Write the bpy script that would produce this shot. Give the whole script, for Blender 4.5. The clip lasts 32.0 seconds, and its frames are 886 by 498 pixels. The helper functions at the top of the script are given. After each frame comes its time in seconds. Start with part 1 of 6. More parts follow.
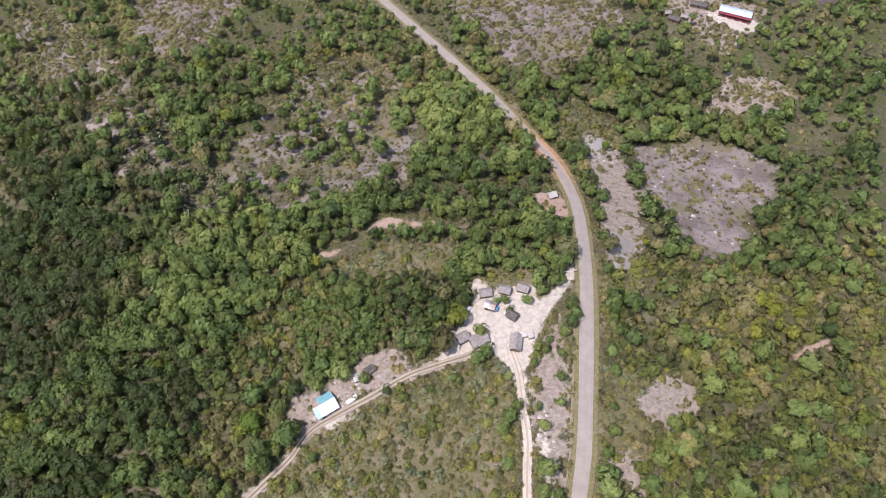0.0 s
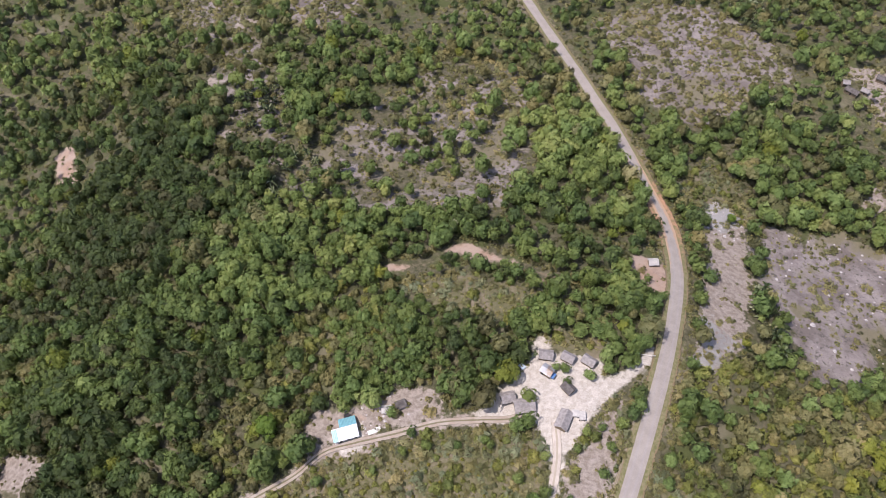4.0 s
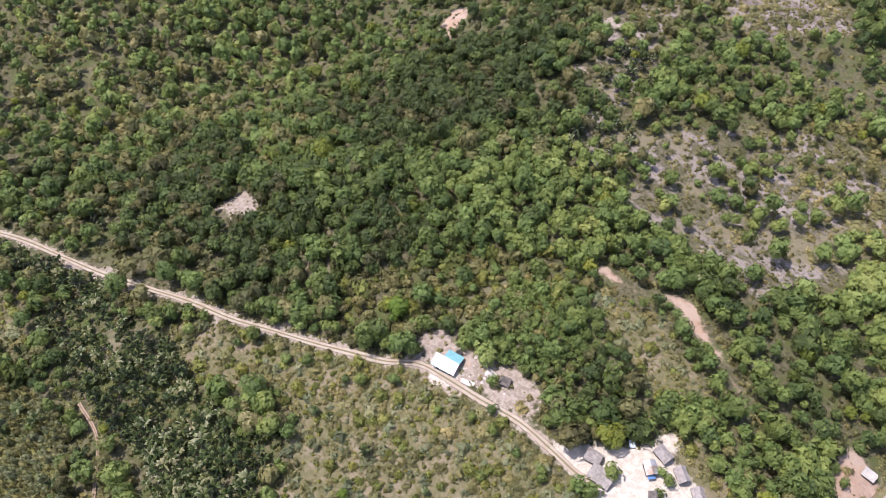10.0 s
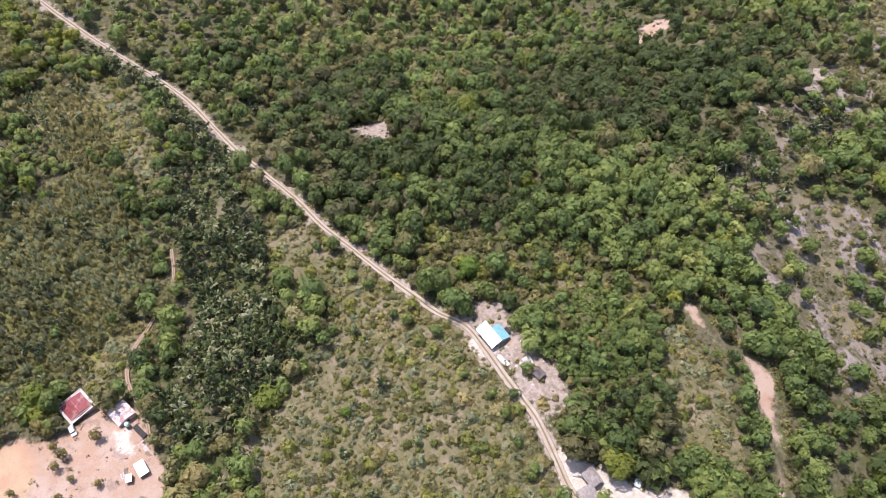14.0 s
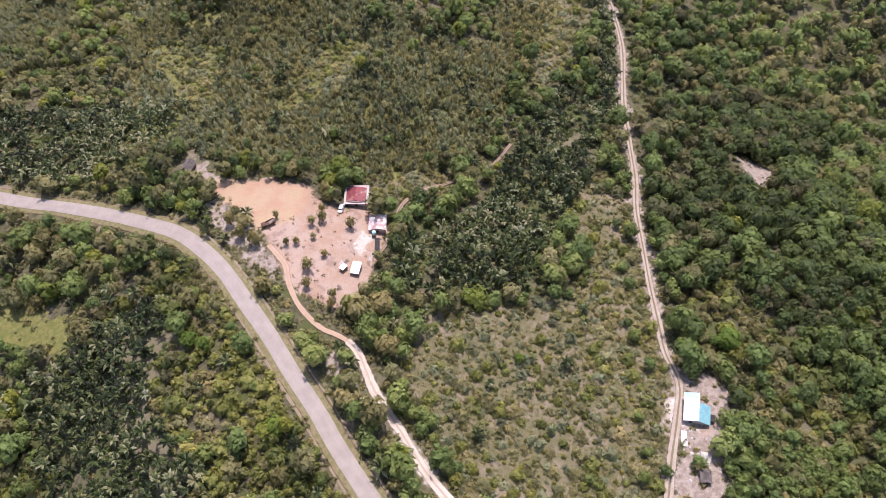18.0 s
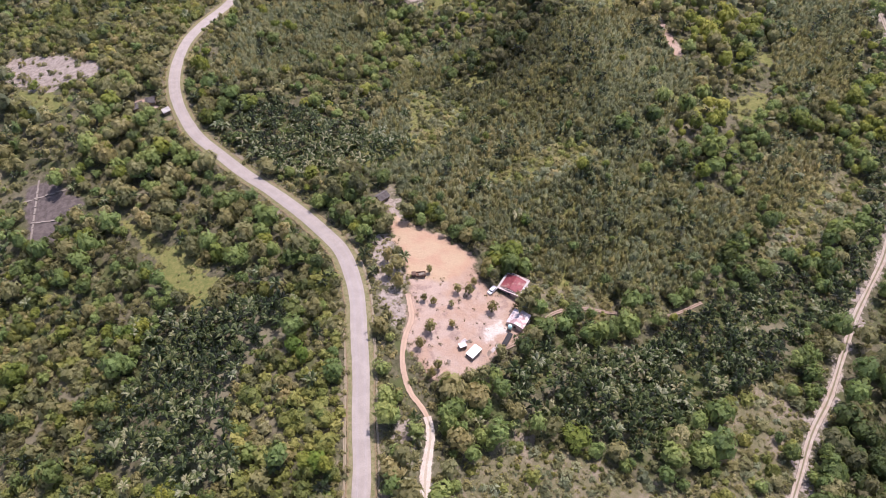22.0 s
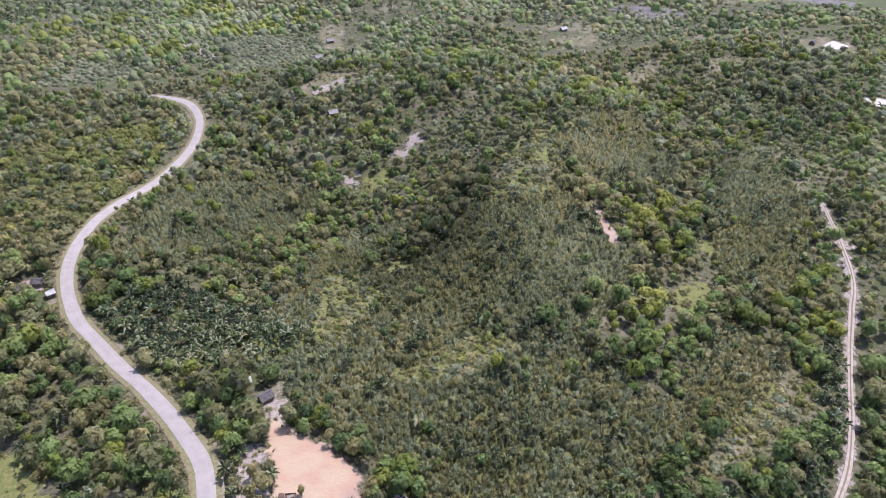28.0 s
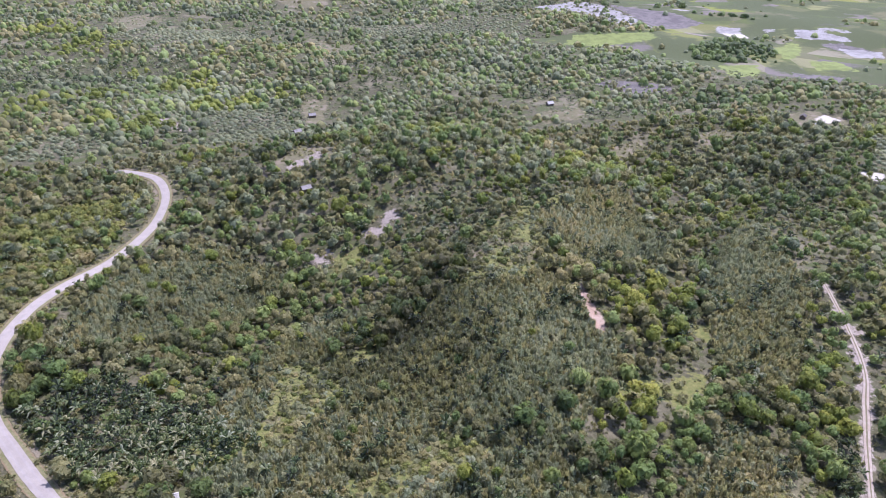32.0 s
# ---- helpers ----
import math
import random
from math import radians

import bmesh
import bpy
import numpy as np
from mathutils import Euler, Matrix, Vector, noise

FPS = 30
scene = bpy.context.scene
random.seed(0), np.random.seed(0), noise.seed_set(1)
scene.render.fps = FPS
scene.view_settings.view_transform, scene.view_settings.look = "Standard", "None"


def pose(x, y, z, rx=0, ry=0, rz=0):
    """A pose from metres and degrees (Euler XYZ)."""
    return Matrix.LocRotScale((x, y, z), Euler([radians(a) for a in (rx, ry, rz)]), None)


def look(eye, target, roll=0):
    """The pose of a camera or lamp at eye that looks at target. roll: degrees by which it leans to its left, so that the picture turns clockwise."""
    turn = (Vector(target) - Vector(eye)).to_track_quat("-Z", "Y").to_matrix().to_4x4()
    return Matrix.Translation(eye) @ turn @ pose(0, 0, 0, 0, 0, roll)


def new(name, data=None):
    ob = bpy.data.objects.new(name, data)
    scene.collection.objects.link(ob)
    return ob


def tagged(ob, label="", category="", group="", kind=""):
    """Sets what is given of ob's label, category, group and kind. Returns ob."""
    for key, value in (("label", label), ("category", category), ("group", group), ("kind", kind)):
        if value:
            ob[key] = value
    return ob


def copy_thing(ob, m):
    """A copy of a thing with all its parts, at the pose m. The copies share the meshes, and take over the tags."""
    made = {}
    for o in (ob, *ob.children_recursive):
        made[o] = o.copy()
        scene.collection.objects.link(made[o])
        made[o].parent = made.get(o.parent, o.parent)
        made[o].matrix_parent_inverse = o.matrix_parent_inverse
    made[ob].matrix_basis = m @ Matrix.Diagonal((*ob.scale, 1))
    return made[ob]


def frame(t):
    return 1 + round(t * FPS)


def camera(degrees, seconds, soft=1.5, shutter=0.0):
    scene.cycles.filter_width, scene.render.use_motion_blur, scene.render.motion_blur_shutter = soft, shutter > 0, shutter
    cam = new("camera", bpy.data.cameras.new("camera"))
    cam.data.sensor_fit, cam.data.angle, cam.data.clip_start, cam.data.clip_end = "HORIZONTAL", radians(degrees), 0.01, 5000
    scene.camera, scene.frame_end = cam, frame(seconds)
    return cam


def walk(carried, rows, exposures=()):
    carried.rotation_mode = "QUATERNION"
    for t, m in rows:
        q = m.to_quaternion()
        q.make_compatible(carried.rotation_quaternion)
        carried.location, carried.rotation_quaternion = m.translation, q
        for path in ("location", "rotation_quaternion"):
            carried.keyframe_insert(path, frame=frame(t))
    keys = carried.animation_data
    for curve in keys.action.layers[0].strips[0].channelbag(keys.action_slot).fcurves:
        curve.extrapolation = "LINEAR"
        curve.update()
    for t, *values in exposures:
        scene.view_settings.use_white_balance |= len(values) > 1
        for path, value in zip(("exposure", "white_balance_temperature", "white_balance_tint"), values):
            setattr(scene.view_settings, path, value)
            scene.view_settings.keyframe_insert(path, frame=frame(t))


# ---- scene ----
cam = camera(63.6, 32.0, soft=0.5)

# Camera path: seconds, eye x y z, yaw to the left from north, pitch, roll.
PATH = [
    (0, -0.00, -0.00, 269.99, -0.000, -54.526, -0.014),
    (0.5, 2.48, 3.50, 267.52, -0.018, -54.395, -0.054),
    (1, 4.63, 7.25, 265.53, 0.195, -54.349, -0.119),
    (1.5, 6.34, 11.15, 263.67, 3.762, -54.355, -0.317),
    (2, 8.08, 14.98, 262.06, 6.486, -54.317, -0.409),
    (2.5, 9.98, 18.35, 260.29, 8.420, -54.174, -0.353),
    (3, 11.38, 21.74, 258.77, 11.386, -54.143, -0.338),
    (3.5, 12.97, 25.18, 258.59, 15.206, -54.303, -0.090),
    (5.5, 21.79, 46.15, 256.54, 18.698, -57.115, 0.151),
    (6, 23.86, 48.02, 255.69, 24.494, -57.230, -0.021),
    (6.5, 26.52, 49.33, 254.32, 31.094, -57.185, -0.132),
    (7, 29.86, 50.42, 253.11, 35.973, -57.042, -0.110),
    (7.5, 32.96, 51.74, 252.17, 40.610, -57.025, 0.052),
    (8, 36.09, 53.02, 251.27, 45.224, -56.983, 0.156),
    (8.5, 39.14, 54.30, 249.80, 49.701, -56.890, 0.429),
    (9, 41.76, 56.52, 248.47, 54.260, -56.945, 0.523),
    (9.5, 44.69, 59.36, 247.15, 58.789, -57.019, 0.420),
    (10, 47.22, 62.07, 246.08, 63.219, -57.094, 0.304),
    (10.5, 49.73, 65.06, 245.04, 66.370, -57.164, 0.357),
    (11, 52.57, 68.84, 243.81, 68.683, -57.180, 0.239),
    (11.5, 55.81, 72.95, 242.48, 71.150, -57.093, -0.016),
    (12, 58.55, 76.69, 241.20, 73.425, -57.023, -0.188),
    (12.5, 60.52, 80.24, 240.04, 76.665, -57.008, -0.346),
    (13, 62.51, 83.37, 238.47, 80.346, -56.903, -0.372),
    (13.5, 64.45, 86.74, 237.16, 84.059, -56.809, -0.401),
    (15.5, 69.59, 95.47, 230.51, 102.082, -56.663, 0.890),
    (16, 70.33, 99.64, 229.37, 109.287, -56.669, 0.703),
    (16.5, 70.32, 104.58, 228.12, 116.318, -56.623, 0.159),
    (17, 70.51, 108.95, 226.62, 122.986, -56.408, -0.087),
    (17.5, 69.14, 112.88, 225.26, 129.844, -56.358, -0.541),
    (18, 66.93, 116.06, 223.95, 136.530, -56.321, -0.873),
    (18.5, 64.31, 119.10, 222.90, 141.435, -56.285, -1.186),
    (19, 62.04, 121.59, 221.62, 145.117, -57.242, -1.033),
    (19.5, 59.15, 123.09, 220.48, 148.388, -62.157, -0.554),
    (20, 55.31, 123.80, 219.40, 152.223, -64.447, -0.568),
    (20.5, 50.78, 123.77, 217.99, 156.099, -60.624, -0.517),
    (21, 45.39, 124.08, 216.87, 160.185, -53.579, -0.697),
    (21.5, 41.90, 125.36, 214.37, 163.996, -49.450, -0.609),
    (22, 37.96, 125.23, 212.45, 166.384, -48.164, -0.652),
    (22.5, 34.19, 124.42, 211.03, 166.282, -47.692, -0.463),
    (23, 30.70, 122.88, 210.15, 166.076, -46.781, -0.181),
    (23.5, 27.24, 121.41, 208.92, 165.906, -43.515, 0.121),
    (24, 23.68, 119.64, 207.68, 165.782, -39.974, 0.338),
    (24.5, 20.53, 117.83, 206.37, 165.630, -36.453, 0.583),
    (25, 17.36, 116.47, 204.54, 165.561, -34.301, 0.701),
    (25.5, 13.84, 114.66, 203.20, 165.520, -34.241, 0.753),
    (27.5, 0.51, 106.46, 198.27, 165.272, -34.317, 0.976),
    (28, -2.52, 103.78, 196.75, 165.199, -34.343, 0.912),
    (28.5, -5.43, 100.96, 195.92, 165.143, -34.349, 0.819),
    (29, -7.40, 97.18, 194.94, 165.051, -31.048, 0.641),
    (29.5, -9.11, 93.89, 192.76, 164.970, -28.791, 0.583),
    (30, -11.31, 91.08, 191.24, 165.034, -28.543, 0.586),
    (30.5, -13.78, 88.03, 189.80, 165.065, -28.530, 0.585),
    (31, -16.51, 85.01, 188.66, 165.091, -28.567, 0.654),
    (31.5, -19.22, 82.02, 187.18, 165.085, -28.564, 0.794),
    (32, -21.79, 79.24, 185.80, 165.046, -28.556, 0.904),
]


def rig(x, y, z, yaw, pitch, roll):
    return pose(x, y, z, 90 + pitch, 0, yaw) @ pose(0, 0, 0, 0, 0, roll)


EXPO = [(0, 0.17, 6160, 24), (3.5, 0.12, 6160, 24), (6, 0.20, 6210, 22), (9, 0.50, 6210, 23), (13, 0.56, 6260, 26), (16, 0.46, 6260, 27), (19, 0.36, 6310, 32), (23, 0.38, 6030, 30), (25, 0.38, 5660, 29), (29, 0.51, 5560, 28), (32, 0.52, 5430, 32)]
walk(cam, [(row[0], rig(*row[1:])) for row in PATH], exposures=EXPO)

# ---- light ----
SUN_AZ, SUN_EL = radians(231), radians(65)      # compass bearing (from north, clockwise) and height
world = bpy.data.worlds.new("sky")
scene.world = world
world.use_nodes = True
wn = world.node_tree
wn.nodes.clear()
w_sky = wn.nodes.new("ShaderNodeTexSky")
w_sky.sky_type = "NISHITA"
w_sky.sun_disc = False
w_sky.sun_elevation, w_sky.sun_rotation = SUN_EL, SUN_AZ
w_sky.air_density, w_sky.dust_density = 1.0, 2.0
w_bg = wn.nodes.new("ShaderNodeBackground")
w_bg.inputs["Strength"].default_value = 0.15
w_out = wn.nodes.new("ShaderNodeOutputWorld")
wn.links.new(w_sky.outputs[0], w_bg.inputs["Color"])
wn.links.new(w_bg.outputs[0], w_out.inputs["Surface"])

sun_data = bpy.data.lights.new("sun", "SUN")
sun_data.energy, sun_data.angle, sun_data.color = 4.2, radians(0.6), (1.0, 0.95, 0.86)
sun = new("sun", sun_data)
to_sun = Vector((math.sin(SUN_AZ) * math.cos(SUN_EL), math.cos(SUN_AZ) * math.cos(SUN_EL), math.sin(SUN_EL)))
sun.matrix_world = look(to_sun * 900, (0, 0, 0))

# ---- materials ----


def nodes_of(name):
    m = bpy.data.materials.new(name)
    m.use_nodes = True
    t = m.node_tree
    t.nodes.clear()
    out = t.nodes.new("ShaderNodeOutputMaterial")
    b = t.nodes.new("ShaderNodeBsdfPrincipled")
    t.links.new(b.outputs[0], out.inputs["Surface"])
    b.inputs["Specular IOR Level"].default_value = 0.25
    return m, t, b


def put(t, node, socket, value):
    if isinstance(value, bpy.types.NodeSocket):
        t.links.new(value, node.inputs[socket])
    elif value is not None:
        if node.inputs[socket].type == "RGBA" and len(value) == 3:
            value = (*value, 1)
        node.inputs[socket].default_value = value


def n_noise(t, scale, detail=4, rough=0.55, vec=None, dim="3D"):
    n = t.nodes.new("ShaderNodeTexNoise")
    n.noise_dimensions = dim
    put(t, n, "Scale", scale), put(t, n, "Detail", detail), put(t, n, "Roughness", rough)
    if vec is not None:
        put(t, n, "Vector", vec)
    return n.outputs["Fac"]


def n_math(t, op, a, b=0.0, clamp=False):
    n = t.nodes.new("ShaderNodeMath")
    n.operation, n.use_clamp = op, clamp
    put(t, n, 0, a), put(t, n, 1, b)
    return n.outputs[0]


def n_mix(t, fac, a, b, kind="MIX"):
    n = t.nodes.new("ShaderNodeMix")
    n.data_type, n.blend_type = "RGBA", kind
    put(t, n, 0, fac), put(t, n, 6, a), put(t, n, 7, b)
    return n.outputs[2]


def n_range(t, v, a, b, c=0.0, d=1.0):
    n = t.nodes.new("ShaderNodeMapRange")
    n.interpolation_type = "SMOOTHSTEP"
    put(t, n, 0, v), put(t, n, 1, a), put(t, n, 2, b), put(t, n, 3, c), put(t, n, 4, d)
    return n.outputs[0]


def n_ramp(t, fac, stops):
    n = t.nodes.new("ShaderNodeValToRGB")
    e = n.color_ramp.elements
    while len(e) < len(stops):
        e.new(0.5)
    for el, (p, c) in zip(e, stops):
        el.position, el.color = p, (*c, 1)
    put(t, n, 0, fac)
    return n.outputs[0]


def n_pos(t):
    return t.nodes.new("ShaderNodeNewGeometry").outputs["Position"]


def n_bump(t, b, height, dist, strength=0.6):
    n = t.nodes.new("ShaderNodeBump")
    put(t, n, "Height", height), put(t, n, "Distance", dist), put(t, n, "Strength", strength)
    t.links.new(n.outputs[0], b.inputs["Normal"])


def attr(t, name):
    n = t.nodes.new("ShaderNodeAttribute")
    n.attribute_name = name
    return n.outputs["Fac"]


def leaf_mat(name, stops, single=False, fine=3.6, thin=0.38, own=0.34, ragged=2.2, full=True):
    """Foliage: the tone of the plant runs along the stops, each clump a little off it, mottled at leaf size."""
    m, t, b = nodes_of(name)
    geo = t.nodes.new("ShaderNodeNewGeometry")
    if single:
        tone = t.nodes.new("ShaderNodeObjectInfo").outputs["Random"]
        tone = n_math(t, "ADD", n_math(t, "MULTIPLY", tone, 0.6), 0.2)
    else:
        tone = attr(t, "tone")
    isl = n_math(t, "MULTIPLY", n_math(t, "SUBTRACT", geo.outputs["Random Per Island"], 0.5), own)
    spk = n_math(t, "MULTIPLY", n_math(t, "SUBTRACT", n_noise(t, fine, 3, 0.75, geo.outputs["Position"]), 0.5), 0.85)
    f = n_math(t, "ADD", n_math(t, "ADD", tone, isl), spk, clamp=True)
    leaf = n_ramp(t, f, stops)
    cool = n_mix(t, 1.0, leaf, (0.96, 1.0, 1.03), "MULTIPLY")
    warm = n_mix(t, 1.0, leaf, (1.10, 1.0, 0.92), "MULTIPLY")
    leaf = n_mix(t, n_math(t, "FRACT", n_math(t, "MULTIPLY", tone, 41.0)), cool, warm)
    put(t, b, "Base Color", leaf)
    put(t, b, "Roughness", 0.36 if "palm" in name else 0.55)
    put(t, b, "Specular IOR Level", 0.5 if "palm" in name else 0.35)
    bump = t.nodes.new("ShaderNodeBump")
    put(t, bump, "Height", n_noise(t, fine * 1.6, 3, 0.7, geo.outputs["Position"])), put(t, bump, "Distance", 0.4), put(t, bump, "Strength", 0.6)
    if full:                                     # leaves turn outwards from their bough
        lie, turn = t.nodes.new("ShaderNodeAttribute"), t.nodes.new("ShaderNodeVectorTransform")
        lie.attribute_name = "lie"
        turn.vector_type, turn.convert_from, turn.convert_to = "NORMAL", "OBJECT", "WORLD"
        t.links.new(lie.outputs["Vector"], turn.inputs[0]), t.links.new(turn.outputs[0], bump.inputs["Normal"])
    t.links.new(bump.outputs[0], b.inputs["Normal"])
    tr = t.nodes.new("ShaderNodeBsdfTranslucent")
    put(t, tr, "Color", n_mix(t, 0.35, leaf, (0.28, 0.32, 0.085)))
    mx = t.nodes.new("ShaderNodeMixShader")
    mx.inputs[0].default_value = thin
    t.links.new(b.outputs[0], mx.inputs[1]), t.links.new(tr.outputs[0], mx.inputs[2])
    gap = t.nodes.new("ShaderNodeBsdfTransparent")
    cut = t.nodes.new("ShaderNodeMixShader")
    put(t, cut, 0, n_range(t, n_noise(t, ragged or 1.0, 2, 0.6, geo.outputs["Position"]), 0.43, 0.46))
    t.links.new(gap.outputs[0], cut.inputs[1]), t.links.new(mx.outputs[0], cut.inputs[2])
    for o in t.nodes:
        if o.type == "OUTPUT_MATERIAL":
            t.links.new((cut if ragged else mx).outputs[0], o.inputs["Surface"])
    return m


GREEN = [(0.0, (0.052, 0.080, 0.028)), (0.35, (0.138, 0.203, 0.058)), (0.65, (0.226, 0.306, 0.086)), (1.0, (0.36, 0.422, 0.14))]
OLIVE = [(0.0, (0.078, 0.082, 0.037)), (0.4, (0.213, 0.213, 0.087)), (0.7, (0.304, 0.288, 0.12)), (1.0, (0.429, 0.383, 0.185))]
GREY = [(0.0, (0.078, 0.092, 0.050)), (0.4, (0.212, 0.242, 0.128)), (0.75, (0.318, 0.345, 0.190)), (1.0, (0.43, 0.44, 0.285))]
# PALM: the palest top stops paint glints into the frond colour
PALM = [(0.0, (0.008, 0.014, 0.006)), (0.40, (0.045, 0.072, 0.024)), (0.66, (0.115, 0.160, 0.048)), (0.85, (0.25, 0.285, 0.12)), (1.0, (0.42, 0.43, 0.26))]
BRIGHT = [(0.0, (0.07, 0.12, 0.02)), (0.5, (0.14, 0.22, 0.03)), (1.0, (0.24, 0.32, 0.05))]
DRY = [(0.0, (0.08, 0.06, 0.035)), (0.5, (0.20, 0.155, 0.085)), (1.0, (0.33, 0.27, 0.15))]
YARD_LEAF = [(0.0, (0.13, 0.12, 0.04)), (0.5, (0.26, 0.24, 0.08)), (1.0, (0.38, 0.32, 0.13))]
YELLOW = [(0.0, (0.08, 0.09, 0.02)), (0.5, (0.21, 0.205, 0.035)), (1.0, (0.42, 0.38, 0.06))]
M_GREEN, M_OLIVE, M_GREY, M_PALM = (leaf_mat(n, s, own=0.9 if "palm" in n else 0.2 if "grey" in n else 0.34, ragged=0 if "palm" in n else 2.2, full="palm" not in n) for n, s in (("leaf_green", GREEN), ("leaf_olive", OLIVE), ("leaf_grey", GREY), ("leaf_palm", PALM)))
LIMES = [(0.0, (0.056, 0.075, 0.014)), (0.4, (0.174, 0.22, 0.035)), (0.8, (0.29, 0.325, 0.054)), (1.0, (0.371, 0.394, 0.081))]
LEAFY = [(0.0, (0.076, 0.095, 0.029)), (0.35, (0.174, 0.206, 0.053)), (0.65, (0.273, 0.296, 0.075)), (1.0, (0.394, 0.394, 0.12))]
M_LIME, M_LEAFY = leaf_mat("leaf_lime", LIMES), leaf_mat("leaf_leafy", LEAFY)
M_GREEN1, M_PALM1, M_BRIGHT1, M_YELLOW1, M_OLIVE1 = (leaf_mat(n, s, True, own=0.9 if "palm" in n else 0.34, ragged=0 if "palm" in n else 2.2, full="palm" not in n) for n, s in (
    ("leaf_green_tree", GREEN), ("leaf_palm_tree", PALM), ("leaf_bright_tree", BRIGHT), ("leaf_yellow_bush", YELLOW), ("leaf_olive_bush", YARD_LEAF)))


def simple_mat(name, c1, c2, scale, rough=0.9, bump=0.02, metal=0.0, fine=None, c3=None):
    """A surface mottled between two colours at one scale and grained at a finer one."""
    m, t, b = nodes_of(name)
    p = n_pos(t)
    f = n_range(t, n_noise(t, scale, 5, 0.6, p), 0.35, 0.65)
    col = n_mix(t, f, c1, c2)
    g = n_noise(t, fine or scale * 9, 3, 0.6, p)
    if c3:
        col = n_mix(t, n_range(t, n_noise(t, scale * 0.37, 3, 0.6, p), 0.52, 0.64), col, c3)
    col = n_mix(t, n_math(t, "MULTIPLY", g, 0.5), col, (0.0, 0.0, 0.0), "OVERLAY")
    put(t, b, "Base Color", col), put(t, b, "Roughness", rough), put(t, b, "Metallic", metal)
    if bump:
        n_bump(t, b, g, bump)
    return m


M_BARK = simple_mat("bark", (0.16, 0.13, 0.10), (0.24, 0.21, 0.17), 1.5, 0.9, 0.03)


def road_mat():
    m, t, b = nodes_of("worn_asphalt")
    p = n_pos(t)
    edge = attr(t, "across")                     # 0 at the crown, 1 at the edge
    red = attr(t, "dust")
    base = n_mix(t, n_range(t, n_noise(t, 0.25, 5, 0.6, p), 0.35, 0.65), (0.285, 0.252, 0.218), (0.33, 0.293, 0.252))
    track = n_range(t, n_math(t, "ABSOLUTE", n_math(t, "SUBTRACT", edge, 0.45)), 0.0, 0.25, 1.0, 0.0)
    base = n_mix(t, n_math(t, "MULTIPLY", track, 0.25), base, (0.33, 0.308, 0.30))
    dust = n_math(t, "ADD", n_math(t, "MULTIPLY", n_math(t, "MULTIPLY", red, edge), 2.2), n_math(t, "MULTIPLY", edge, 0.55))
    dust = n_math(t, "ADD", dust, n_math(t, "MULTIPLY", n_math(t, "SUBTRACT", n_noise(t, 0.5, 5, 0.7, p), 0.5), 1.2))
    base = n_mix(t, n_range(t, dust, 0.75, 1.3), base, (0.42, 0.29, 0.19))
    put(t, b, "Base Color", n_mix(t, 0.35, base, n_ramp(t, n_noise(t, 6, 3, 0.6, p), [(0.3, (0.2, 0.2, 0.2)), (0.7, (0.75, 0.75, 0.75))]), "OVERLAY"))
    put(t, b, "Roughness", 0.9)
    n_bump(t, b, n_noise(t, 5, 3, 0.6, p), 0.02)
    return m


def verge_mat():
    m, t, b = nodes_of("dry_verge")
    p = n_pos(t)
    a = n_math(t, "ADD", attr(t, "across"), n_math(t, "MULTIPLY", n_math(t, "SUBTRACT", n_noise(t, 0.6, 5, 0.7, p), 0.5), 0.42))
    c = n_mix(t, n_range(t, n_noise(t, 0.9, 4, 0.6, p), 0.35, 0.65), (0.135, 0.135, 0.055), (0.21, 0.185, 0.10))
    c = n_mix(t, n_range(t, n_math(t, "ABSOLUTE", n_math(t, "SUBTRACT", a, 0.86)), 0.01, 0.09, 0.75, 0.0), c, (0.20, 0.135, 0.085))
    c = n_mix(t, n_range(t, a, 0.88, 0.98), c, (0.11, 0.12, 0.04))
    d = n_math(t, "ADD", attr(t, "dust"), n_math(t, "MULTIPLY", n_math(t, "SUBTRACT", n_noise(t, 0.4, 5, 0.7, p), 0.5), 1.2))
    c = n_mix(t, n_range(t, d, 0.35, 0.8), c, (0.40, 0.23, 0.14))
    put(t, b, "Base Color", n_mix(t, 0.5, c, n_ramp(t, n_noise(t, 3.5, 4, 0.7, p), [(0.3, (0.2, 0.2, 0.2)), (0.7, (0.8, 0.8, 0.8))]), "OVERLAY"))
    put(t, b, "Roughness", 0.95)
    n_bump(t, b, n_noise(t, 3, 4, 0.6, p), 0.1)
    fray(t, b, a, 0.86, 0.98)
    return m


def fray(t, b, a, lo, hi):
    """Lets the ground show through towards a strip's uneven edge."""
    gap, cut = t.nodes.new("ShaderNodeBsdfTransparent"), t.nodes.new("ShaderNodeMixShader")
    put(t, cut, 0, n_range(t, a, lo, hi))
    t.links.new(b.outputs[0], cut.inputs[1]), t.links.new(gap.outputs[0], cut.inputs[2])
    for o in t.nodes:
        if o.type == "OUTPUT_MATERIAL":
            t.links.new(cut.outputs[0], o.inputs["Surface"])


